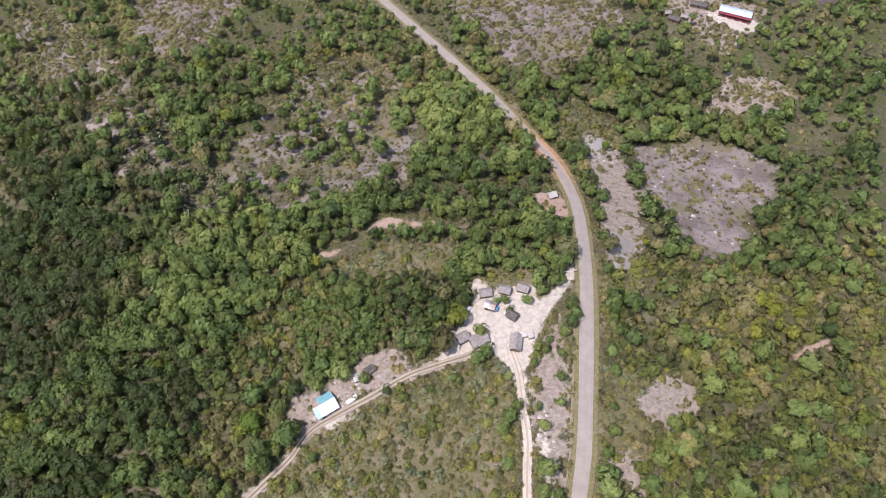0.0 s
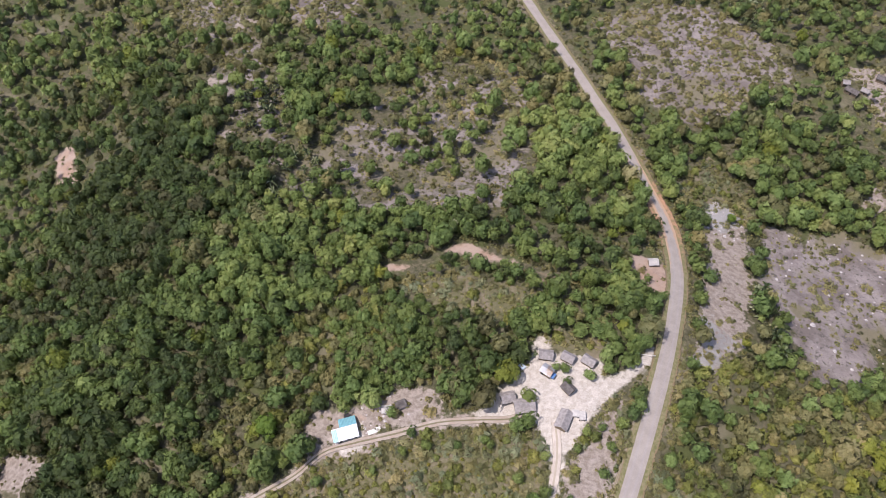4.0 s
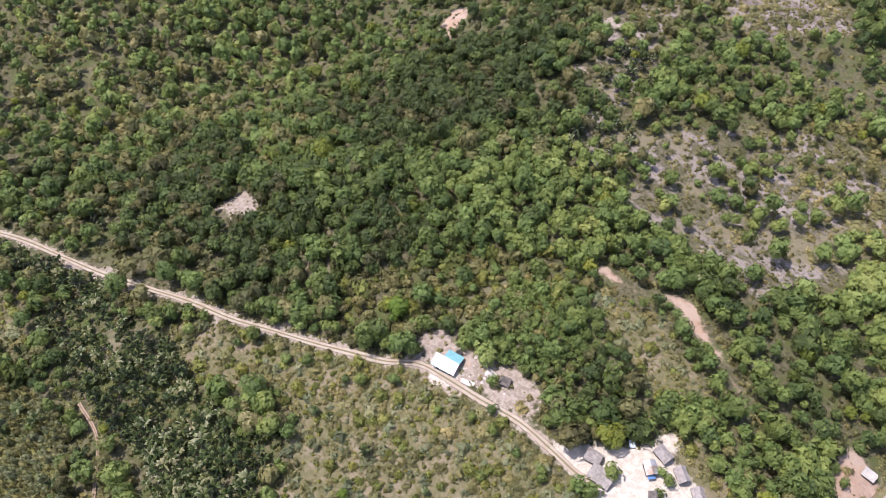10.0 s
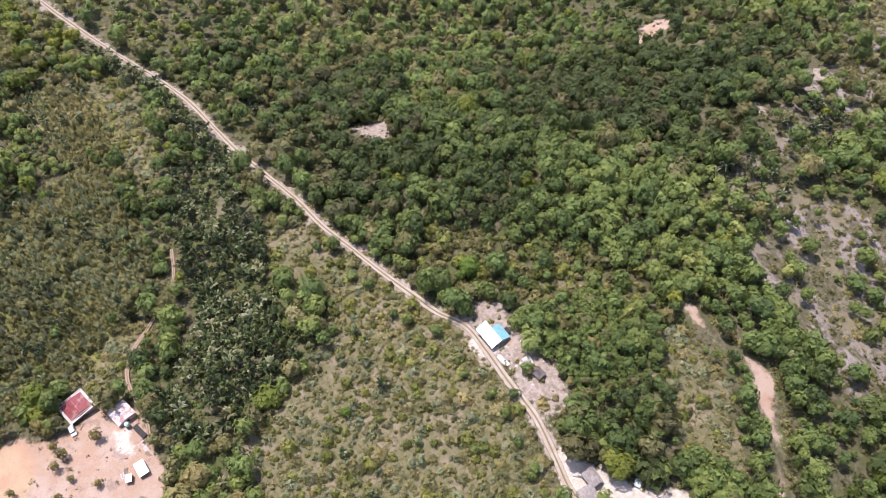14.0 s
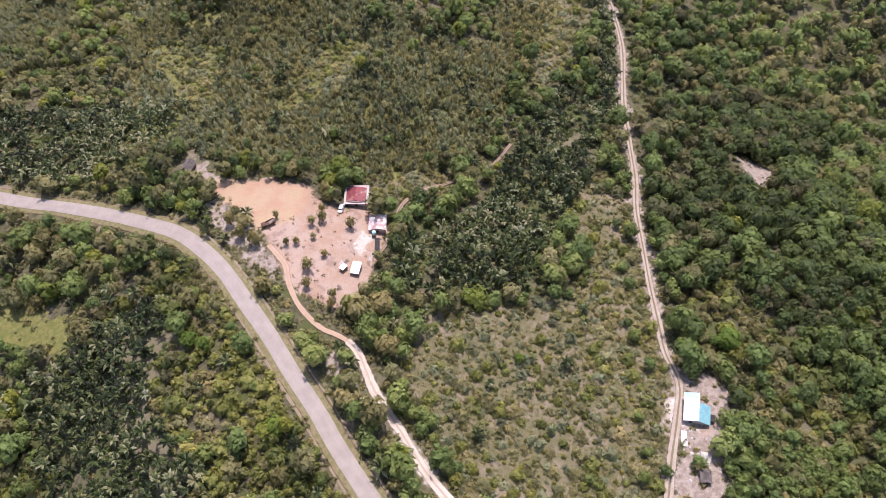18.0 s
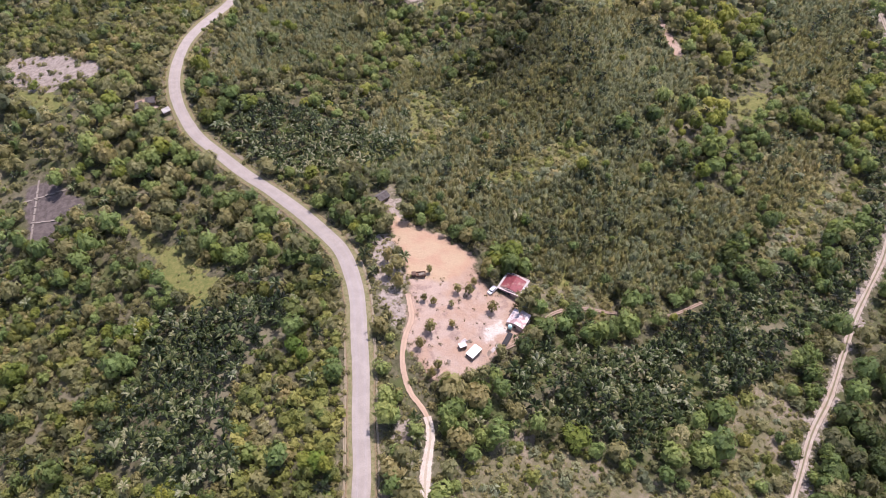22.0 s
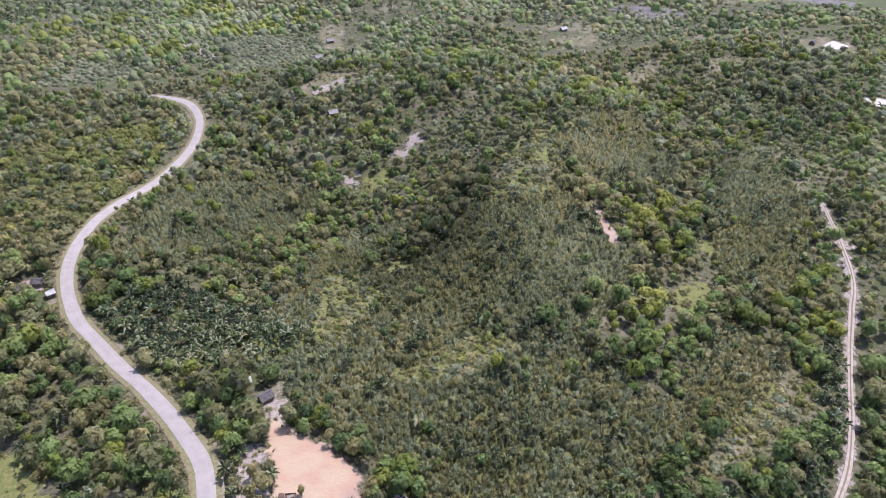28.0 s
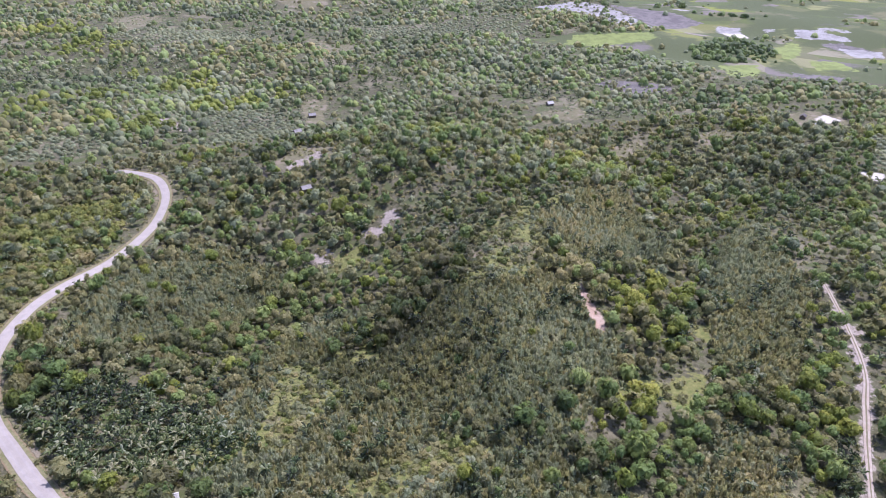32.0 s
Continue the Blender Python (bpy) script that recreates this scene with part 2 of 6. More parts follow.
def track_mat(name, ruts, mid, grass):
    m, t, b = nodes_of(name)
    p = n_pos(t)
    a = attr(t, "across")
    c = n_mix(t, n_range(t, n_noise(t, 0.3, 5, 0.6, p), 0.35, 0.65), ruts, mid)
    rough = n_math(t, "MULTIPLY", n_math(t, "SUBTRACT", n_noise(t, 0.8, 5, 0.7, p), 0.5), 1.6)
    f = n_math(t, "ADD", n_range(t, a, 0.10, 0.30, 0.85, 0.0), n_range(t, a, 0.62, 0.85, 0.0, 0.9))
    f = n_math(t, "ADD", f, n_math(t, "MULTIPLY", rough, 0.8))
    c = n_mix(t, n_range(t, f, 0.35, 0.75), c, grass)
    fray(t, b, n_math(t, "ADD", a, n_math(t, "MULTIPLY", rough, 0.45)), 0.70, 0.88)
    put(t, b, "Base Color", n_mix(t, 0.4, c, n_ramp(t, n_noise(t, 4, 4, 0.7, p), [(0.3, (0.2, 0.2, 0.2)), (0.7, (0.8, 0.8, 0.8))]), "OVERLAY"))
    put(t, b, "Roughness", 0.95)
    n_bump(t, b, n_noise(t, 3, 4, 0.6, p), 0.05)
    return m


def ground_mat():
    m, t, b = nodes_of("open_ground")
    p = n_pos(t)
    n1, n2, n3 = n_noise(t, 0.09, 6, 0.65, p), n_noise(t, 0.55, 5, 0.7, p), n_noise(t, 3.2, 4, 0.7, p)
    litter = n_mix(t, n_range(t, n2, 0.35, 0.65), (0.055, 0.056, 0.026), (0.135, 0.120, 0.074))
    litter = n_mix(t, n_range(t, n1, 0.45, 0.6), litter, (0.075, 0.088, 0.030))
    litter = n_mix(t, n_range(t, n_noise(t, 0.02, 5, 0.6, p), 0.56, 0.66), litter, (0.16, 0.145, 0.09))
    straw = n_mix(t, n_range(t, n2, 0.38, 0.62), (0.112, 0.108, 0.050), (0.158, 0.142, 0.080))
    straw = n_mix(t, n_range(t, n1, 0.50, 0.62), straw, (0.205, 0.172, 0.118))
    turf = n_mix(t, n_range(t, n2, 0.35, 0.65), (0.11, 0.13, 0.035), (0.19, 0.18, 0.06))
    sand = n_mix(t, n_range(t, n2, 0.35, 0.65), (0.40, 0.355, 0.295), (0.53, 0.487, 0.418))
    red = n_mix(t, n_range(t, n1, 0.40, 0.60), (0.345, 0.240, 0.170), (0.375, 0.290, 0.228))
    red = n_mix(t, n_range(t, n2, 0.60, 0.75, 0.0, 0.6), red, (0.25, 0.16, 0.115))
    red = n_mix(t, n_range(t, n_noise(t, 0.16, 5, 0.65, p), 0.54, 0.66, 0.0, 0.75), red, (0.245, 0.175, 0.140))
    ochre = n_mix(t, n_range(t, n1, 0.40, 0.60), (0.375, 0.245, 0.160), (0.39, 0.29, 0.185))
    pink = n_mix(t, n_range(t, n2, 0.35, 0.65), (0.21, 0.172, 0.135), (0.33, 0.285, 0.24))
    ash = n_mix(t, n_range(t, n1, 0.38, 0.62), (0.155, 0.130, 0.113), (0.262, 0.228, 0.206))
    ash = n_mix(t, n_range(t, n2, 0.54, 0.64), ash, (0.10, 0.090, 0.074))
    ash = n_mix(t, n_range(t, n_noise(t, 0.045, 5, 0.6, p), 0.52, 0.62), ash, (0.17, 0.15, 0.095))
    plot = n_mix(t, n_range(t, n2, 0.4, 0.6), (0.30, 0.36, 0.03), (0.38, 0.42, 0.05))
    wet = n_mix(t, n_range(t, n2, 0.4, 0.6), (0.085, 0.070, 0.062), (0.13, 0.108, 0.095))
    vor = t.nodes.new("ShaderNodeTexVoronoi")
    put(t, vor, "Vector", p), put(t, vor, "Scale", 0.022)
    cell = t.nodes.new("ShaderNodeSeparateColor")
    t.links.new(vor.outputs["Color"], cell.inputs[0])
    plain = n_ramp(t, cell.outputs[0], [(0.0, (0.13, 0.17, 0.05)), (0.35, (0.17, 0.20, 0.06)), (0.55, (0.20, 0.19, 0.10)), (0.75, (0.27, 0.31, 0.05)), (0.88, (0.34, 0.30, 0.23)), (1.0, (0.16, 0.15, 0.12))])
    plain = n_mix(t, n_range(t, n_noise(t, 0.012, 4, 0.6, p), 0.42, 0.52), plain, (0.12, 0.145, 0.055))
    plain = n_mix(t, 1.0, plain, (0.68, 0.66, 0.72), "MULTIPLY")
    jit = n_math(t, "ADD", n_math(t, "MULTIPLY", n_math(t, "SUBTRACT", n2, 0.5), 9.0), n_math(t, "MULTIPLY", n_math(t, "SUBTRACT", n1, 0.5), 26.0))
    near = n_math(t, "MULTIPLY", jit, 0.40)
    col = litter
    stubble = n_mix(t, n_range(t, n1, 0.4, 0.6), (0.235, 0.222, 0.203), (0.31, 0.297, 0.275))
    paddy = n_mix(t, n_range(t, n1, 0.4, 0.6), (0.15, 0.18, 0.055), (0.20, 0.235, 0.07))
    fallow = n_mix(t, n_range(t, n1, 0.4, 0.6), (0.12, 0.108, 0.098), (0.17, 0.152, 0.138))
    for name, c in (("plain", plain), ("fallow", fallow), ("paddy", paddy), ("straw", straw), ("turf", turf), ("ash", ash), ("pink", pink), ("stubble", stubble), ("red", red), ("ochre", ochre), ("wet", wet), ("sand", sand), ("plot", plot)):
        f = n_range(t, n_math(t, "ADD", attr(t, name), near if name in ("sand", "red", "ochre", "wet", "plot") else jit), -1.1, 1.1)
        col = n_mix(t, f, col, c)
    col = n_mix(t, 0.36, col, n_ramp(t, n3, [(0.28, (0.15, 0.15, 0.15)), (0.72, (0.85, 0.85, 0.85))]), "OVERLAY")
    put(t, b, "Base Color", col), put(t, b, "Roughness", 0.95)
    n_bump(t, b, n_math(t, "ADD", n3, n_math(t, "MULTIPLY", n2, 2.0)), 0.25, 0.7)
    return m


# ---- lie of the land ----
HX, HY, HS, H0 = -300.0, -400.0, 66.0, -26.0
SWELL = [
    [2, 9, 11, 12, 12, 4, 0, 0],
    [-8, -2, 9, -2, -12, -1, 4, 1],
    [12, -1, 13, 9, -12, 10, 14, 1],
    [8, -7, 7, 11, 1, 4, 6, 3],
    [0, 3, 3, 0, 18, 3, -2, 7],
    [-1, -2, 6, -2, 6, 20, 4, 1],
    [-6, -11, 5, 12, -7, 12, 6, 0],
    [-14, -4, 10, 7, 16, 18, 6, 13],
    [-11, 1, 13, -8, 5, 8, -4, 9],
    [-3, -1, 6, 3, 3, 4, 0, 4],
    [0, -1, 0, 1, 1, 3, 8, 12],
]


def spline(points, step=2.0):
    """A smooth line through plan points, as rows of x, y."""
    p = np.array(points, float)
    p = np.vstack([2 * p[0] - p[1], p, 2 * p[-1] - p[-2]])
    out = []
    for a, b, c, d in zip(p, p[1:], p[2:], p[3:]):
        n = max(2, int(np.linalg.norm(c - b) / step))
        for u in np.arange(n) / n:
            out.append(0.5 * (2 * b + (c - a) * u + (2 * a - 5 * b + 4 * c - d) * u * u + (3 * b - a - 3 * c + d) * u ** 3))
    return np.array(out + [p[-2]])


def off_line(x, y, line):
    """Distance of plan points from a line."""
    best = np.full(x.shape, 1e9)
    for (ax, ay), (bx, by) in zip(line[:-1:2], line[2::2]):
        dx, dy = bx - ax, by - ay
        u = np.clip(((x - ax) * dx + (y - ay) * dy) / max(dx * dx + dy * dy, 1e-9), 0, 1)
        best = np.minimum(best, np.hypot(x - ax - u * dx, y - ay - u * dy))
    return best


def inside(x, y, poly):
    """Signed distance into a plan outline: positive inside."""
    best, odd = np.full(x.shape, 1e9), np.zeros(x.shape, bool)
    for (ax, ay), (bx, by) in zip(poly, poly[1:] + poly[:1]):
        dx, dy = bx - ax, by - ay
        u = np.clip(((x - ax) * dx + (y - ay) * dy) / max(dx * dx + dy * dy, 1e-9), 0, 1)
        best = np.minimum(best, np.hypot(x - ax - u * dx, y - ay - u * dy))
        if ay != by:
            odd ^= ((ay > y) != (by > y)) & (x < dx * (y - ay) / dy + ax)
    return np.where(odd, best, -best)


CREST = spline([(-78, -85), (-95, -108), (-104, -150), (-107, -195), (-128, -228), (-148, -250), (-185, -285), (-223, -321), (-270, -345)], 12.0)


def rise(x, y):
    """The height of the ground: swells on a regular net, then low far hills and a plain to the south."""
    x, y = np.asarray(x, float), np.asarray(y, float)
    z = np.full(x.shape, H0)
    for j, row in enumerate(SWELL):
        gy = np.exp(-((y - HY - 80 * j) ** 2) / (2 * HS * HS))
        for i, a in enumerate(row):
            if a:
                z = z + a * gy * np.exp(-((x - HX - 70 * i) ** 2) / (2 * HS * HS))
    d2 = off_line(x, y, CREST) ** 2
    z = z + 13.0 * np.exp(-d2 / 900) - 8.0 * np.exp(-d2 / 6400)
    far = np.clip((np.hypot(x, y) - 420) / 300, 0, 1) * np.clip((1500 - np.hypot(x + 100, y)) / 600, 0.1, 1)
    roll = np.sin(x / 97 + np.sin(y / 71)) + np.sin(y / 83 + 1.7 * np.sin(x / 131)) + 0.6 * np.sin((x + y) / 47)
    return z + far * 6.0 * roll


def rise1(x, y):
    return float(rise(np.array([x]), np.array([y]))[0])


ROAD = spline([(-70, 455), (-26, 387), (-1, 349), (12, 328), (26, 306), (45, 269), (56, 245), (62, 216), (62, 188), (60, 162), (57, 137), (54, 112),
               (51, 90), (47, 71), (43, 45), (40, 30), (38, 16), (35, -1), (33, -17), (31, -33), (31, -46), (33, -61), (39, -76), (47, -93),
               (57, -111), (68, -128), (79, -146), (89, -163), (96, -187), (97, -210), (92, -240), (83, -267), (70, -298), (59, -330), (49, -361),
               (46, -392), (53, -422), (66, -441), (84, -456), (115, -470)])
TRACK = spline([(14, 132), (10, 129), (-1, 126), (-14, 122), (-27, 115), (-41, 108), (-51, 102), (-58, 92), (-67, 83), (-79, 71), (-92, 59), (-106, 46),
                (-122, 34), (-139, 19), (-157, 3), (-175, -11), (-194, -26), (-211, -44), (-227, -64), (-245, -86), (-262, -106), (-282, -132), (-310, -194)])
TRAIL = spline([(26, 132), (29, 121), (30, 108), (31, 95), (30, 82), (29, 68), (26, 54), (23, 38), (18, 24), (18, 16), (21, 8), (21, -3), (18, -13), (14, -21), (13, -32)])
PATH_E = spline([(-13, -3), (-22, -7), (-37, -17), (-49, -19), (-61, -16), (-82, -12), (-100, -16)])
FURROW = spline([(112, 272), (118, 262), (125, 241), (133, 227), (140, 212), (147, 196)])
WASH = spline([(-55, 184), (-43, 188), (-37, 194), (-29, 202), (-17, 199), (-4, 198), (7, 195), (20, 189)])

BARE = {
    "sand": [[(115, 40), (121, 41), (121, 46), (116, 47)], [(-3, 125), (1, 134), (8, 143), (12, 152), (12, 163), (16, 164), (20, 159), (30, 160), (38, 158), (36, 152), (45, 156), (51, 166), (56, 175), (57, 166), (51, 157), (43, 145), (37, 136), (34, 122), (26, 118), (20, 128), (9, 127)],
             [(-51, 107), (-42, 103), (-38, 108), (-41, 115), (-48, 114)],
             [(36, 104), (39, 100), (39, 72), (37, 70)], [(4, 140), (14, 140), (16, 128), (4, 128)],
             [(160, 374), (170, 377), (196, 366), (199, 358), (180, 358), (168, 366)], [(-9, -6), (-18, -11), (-17, -16), (-11, -13)],
             [(-515, -452), (-538, -462), (-542, -446), (-525, -436)], [(-463, -339), (-482, -330), (-472, -320), (-455, -323)],
             
             [(-690, -860), (-720, -850), (-715, -820), (-690, -830)]],
    "red": [[(13, -78), (11, -57), (11, -39), (15, -25), (18, -12), (16, 0), (14, 7), (5, 7), (-6, 2), (-24, -9), (-29, -25), (-19, -29), (-15, -39), (-17, -47), (-9, -59), (1, -67)],
            [(41, 216), (47, 220), (57, 218), (61, 205), (56, 194), (49, 199)], 
            [(-258, 211), (-272, 230), (-267, 241), (-256, 226), (-240, 209)], [(-52, 112), (-46, 118), (-41, 117), (-44, 114)],
            
            [(-168, -209), (-173, -209), (-172, -188), (-170, -170), (-163, -165), (-165, -186)], [(138, 132), (152, 140), (167, 144), (160, 137), (139, 129)],
            [(117, -194), (107, -193), (106, -185), (115, -182)]],
    "pink": [[(-40, -308), (-54, -307), (-53, -294), (-41, -296)], [(-76, -313), (-98, -330), (-100, -318), (-77, -300)], [(80, -607), (60, -600), (30, -545), (41, -546)], [(27, 17), (24, 19), (25, 25), (27, 31), (30, 29), (29, 23)], [(9, -100), (5, -98), (9, -70), (13, -70)], [(-173, 58), (-176, 72), (-152, 74), (-151, 58)], [(-63, 108), (-60, 115), (-50, 121), (-42, 123), (-34, 115), (-39, 108), (-54, 102)], [(34, 126), (47, 148), (50, 125), (44, 78), (36, 70), (34, 100)], [(-41, 121), (-36, 130), (-25, 134), (-12, 132), (-14, 124), (-27, 117), (-37, 114)], [(15, -20), (21, -22), (23, -40), (21, -60), (14, -64), (13, -40)], [(121, 20), (128, 27), (126, 33), (119, 27)], [(142, 8), (150, 12), (147, 18), (140, 14)], [(68, 72), (75, 76), (66, 90), (60, 86)], [(104, 62), (112, 62), (114, 70), (104, 70)], [(-204, 278), (-192, 278), (-190, 292), (-204, 290)], [(-212, 340), (-204, 336), (-200, 350), (-212, 354)], [(-170, 240), (-160, 244), (-160, 252), (-172, 254)], [(74, 256), (93, 262), (94, 223), (93, 200), (82, 169), (71, 168), (73, 199)], [(136, 385), (150, 370), (153, 349), (167, 341), (182, 354), (207, 384), (192, 385), (157, 392)],
             [(148, 302), (163, 321), (184, 321), (204, 307), (186, 290), (146, 288)],
             [(71, 111), (84, 118), (98, 120), (94, 105), (81, 99), (72, 106)], [(-22, -400), (-48, -414), (-68, -432), (-60, -405)],
             
             [(191, -270), (152, -249), (133, -233), (130, -219), (165, -221), (185, -239)]],
    "ash": [[(99, 263), (118, 265), (137, 271), (161, 259), (172, 250), (163, 224), (148, 212), (148, 194), (128, 182), (117, 181), (109, 201), (97, 223)],
            [(-1, 403), (35, 435), (67, 434), (101, 400), (115, 373), (90, 353), (79, 329), (59, 319), (32, 343), (14, 382)],
            [(-214, 421), (-133, 416), (-140, 381), (-148, 352), (-169, 342), (-194, 377)]],
    "ochre": [[(13, -77), (11, -57), (11, -41), (4, -38), (-5, -36), (-14, -42), (-16, -47), (-9, -58), (1, -66)]],
    "wet": [[(165, -150), (150, -151), (146, -142), (137, -131), (147, -124), (149, -110), (159, -110)], [(164, 404), (168, 425), (250, 450), (260, 400), (222, 388), (186, 393)]],
    "plot": [[(166, 401), (169, 406), (181, 395), (178, 390)]],
    "turf": [[(128, -123), (116, -114), (78, -64), (82, -51), (92, -51), (104, -79)], [(-146, -139), (-164, -139), (-165, -129), (-200, -142), (-202, -134), (-182, -117), (-152, -128)],
             [(-217, -170), (-228, -171), (-219, -155), (-208, -158)], [(-55, -301), (-73, -300), (-66, -279), (-54, -282)], [(-226, 418), (-214, 413), (-191, 365), (-198, 358)],
             [(185, -235), (167, -222), (147, -204), (158, -194), (181, -216)], [(182, -354), (143, -334), (140, -321), (158, -329)],
             ],
    "stubble": [[(77, 252), (73, 264), (84, 270), (90, 262), (86, 250)], [(72, 170), (81, 171), (87, 190), (76, 196)], [(-500, -442), (-515, -441), (-520, -427), (-512, -421)], [(-473, -1064), (-570, -1092), (-597, -1052), (-607, -980), (-606, -889), (-537, -888), (-524, -1002), (-468, -995)], [(-805, -756), (-845, -720), (-832, -694), (-797, -711)], [(-706, -896), (-735, -875), (-716, -847), (-686, -857)], [(-802, -837), (-824, -827), (-847, -776), (-836, -769), (-780, -807)], [(-839, -839), (-866, -806), (-858, -796), (-830, -821)], [(-760, -860), (-775, -850), (-768, -838), (-752, -848)],
                [(-700, -1010), (-725, -985), (-720, -975), (-692, -1000)]],
    "paddy": [[(-693, -677), (-737, -677), (-724, -626), (-680, -643)], [(-690, -740), (-766, -799), (-756, -766), (-690, -690), (-668, -686)], [(-565, -674), (-619, -675), (-578, -612), (-530, -600)], [(-415, -807), (-453, -844), (-560, -836), (-557, -805), (-475, -798)]],
    "fallow": [[(-603, -1063), (-678, -988), (-698, -917), (-633, -890), (-610, -897), (-611, -988)], [(-791, -777), (-821, -770), (-848, -717), (-797, -746)], [(-383, -633), (-408, -631), (-454, -590), (-445, -574), (-390, -594)], [(-640, -640), (-690, -610), (-670, -590), (-630, -610)]],
    "plain": [[(-380, -829), (-480, -760), (-560, -640), (-656, -600), (-727, -560), (-900, -560), (-1400, -700), (-1700, -1400), (-400, -1500), (-480, -1130), (-620, -1100), (-600, -870), (-440, -850)]],
    "straw": [[(-48, 105), (-25, 115), (-3, 122), (10, 124), (24, 124), (28, 100), (26, 79), (12, 40), (-9, 29), (-31, 40), (-51, 56), (-71, 53), (-78, 67), (-66, 83)],
              [(-118, 22), (-112, 34), (-89, 54), (-78, 67), (-71, 53), (-74, 40), (-94, 23)], [(-208, -79), (-213, -54), (-184, -44), (-162, -37), (-136, -29), (-136, -36), (-158, -50)],
              [(-107, -214), (-128, -249), (-159, -275), (-173, -262), (-159, -237), (-127, -215)], [(64, 130), (74, 125), (78, 95), (58, 70)],
              [(70, 300), (60, 270), (72, 255), (95, 265), (92, 285)], [(-30, -20), (-60, -14), (-58, -30), (-35, -34)], [(17, 168), (40, 168), (40, 158), (18, 158)],
              [(33, 130), (47, 150), (50, 130), (45, 100), (38, 104)], [(-90, -95), (-70, -110), (-30, -90), (-60, -80)], [(-48, 176), (-22, 188), (8, 184), (2, 168), (-26, 166)], [(-280, -535), (-323, -542), (-313, -504), (-270, -501)], [(-499, -468), (-534, -474), (-550, -445), (-528, -423), (-480, -436)], [(-378, -430), (-407, -438), (-422, -425), (-408, -412), (-378, -416)], [(-290, -426), (-338, -440), (-333, -425), (-295, -408)], [(-62, -652), (-91, -651), (-81, -594), (-62, -560)], [(-26, -414), (-49, -444), (-68, -436), (-49, -400)], [(-78, -877), (-99, -927), (-151, -872), (-125, -802)], [(172, -1046), (119, -1108), (98, -1061), (136, -950)], [(-65, -1236), (-159, -1211), (-142, -1156), (-81, -1167)], [(132, -1268), (81, -1263), (86, -1178)],
              [(-100, -195), (-127, -232), (-158, -249), (-162, -237), (-143, -209), (-117, -202)], [(-19, -185), (-38, -178), (-44, -149), (-14, -114), (-7, -126)]],
}
# Thin woodland over grey, stony ground
THIN = [[(-290, 405), (-278, 375), (-240, 325), (-206, 320), (-165, 260), (-135, 225), (-122, 232), (-150, 285), (-190, 345), (-250, 400)], [(-132, 219), (-107, 215), (-74, 215), (-40, 228), (-18, 228), (-8, 262), (-15, 300), (-30, 345), (-80, 350), (-100, 300)],
        [(-150, 270), (-165, 250), (-205, 290), (-240, 340), (-285, 400), (-260, 420), (-215, 350), (-175, 330)]]
# Plant cover by area; the rest is green woodland.
COVER = {
    "palm": [[(-28, -2), (-63, 2), (-107, -16), (-150, -25), (-143, -2), (-109, 20), (-70, 31), (-46, 45), (-31, 34), (-13, 26), (-11, 8)],
             [(81, -163), (45, -181), (22, -154), (-9, -121), (9, -110), (47, -113)], [(75, -48), (50, -42), (60, -25), (80, -5), (74, 25), (90, 25), (118, 0), (100, -50)],
             [(-178, -30), (-196, -42), (-230, -90), (-245, -85), (-205, -30), (-150, 8), (-140, 0)]],
    "grey": [[(0, -85), (20, -120), (-10, -190), (-40, -230), (-100, -215), (-140, -240), (-165, -200), (-170, -150), (-140, -120), (-110, -100), (-150, -60), (-100, -25), (-60, -25), (-40, -30), (-20, -60)],
             [(-110, -260), (-170, -300), (-260, -330), (-250, -240), (-190, -220)], [(40, -210), (80, -200), (60, -280), (20, -330), (-30, -290), (0, -230)],
             [(-230, -110), (-290, -180), (-330, -280), (-260, -230), (-215, -150)], [(-170, -40), (-205, -80), (-190, -110), (-150, -70)]],
    "olive": [[(66, 60), (64, 120), (66, 165), (100, 180), (170, 175), (230, 190), (230, 60), (150, -20), (45, 30)], [(45, 60), (40, 0), (37, -50), (75, -50), (100, 0), (150, -90), (190, -60), (160, 60)],
              [(-70, 72), (-100, 91), (-72, 168), (-51, 175), (-38, 143), (-62, 116), (-74, 75)], [(90, -230), (150, -210), (200, -300), (150, -400), (60, -400), (80, -300)]],
}
CARPET = [(98, 18), (85, 31), (79, 49), (70, 66), (82, 69), (108, 52), (120, 31), (112, 23)]
# Stands of yellow-green young leaf: plan place and radius
LIME = [(-213, -194, 11), (-162, -124, 9), (-279, -167, 7), (-259, -132, 7), (41, -289, 9), (-22, -240, 5), (-78, -265, 6), (1, -148, 5), (-237, -98, 6), (-240, -180, 5), (-188, -187, 14), (-157, -115, 11), (-110, -119, 9), (-136, -112, 8), (-271, -161, 9), (-247, -114, 7), (-196, -162, 8), (-212, -206, 7), (40, -277, 12), (-50, -206, 7), (98, -284, 9),
        (-34, -267, 8), (-70, -254, 7), (55, -18, 6), (149, -63, 9), (113, -47, 6), (52, 27, 6), (-73, 105, 5), (-127, 74, 4), (-30, -45, 4), (-164, -323, 8), (-171, -260, 7), (85, 190, 7), (140, 150, 14)]


# Ridge side in shade: darker green woodland replaces pale thicket to imitate it
SHADED_SIDE = [(-52, -186), (-86, -213), (-112, -230), (-145, -261), (-194, -310)]


def wave(x, y, s, k=0.0):
    """A smooth uneven value from about -1 to 1 over the plan."""
    return (np.sin(x / s + 1.3 * np.sin(y / s * 0.83 + k)) + np.sin(y / s * 1.13 + 1.1 * np.sin(x / s * 0.71 + 2 * k)) + 0.7 * np.sin((x - y) / s * 1.9 + k)) / 2.4


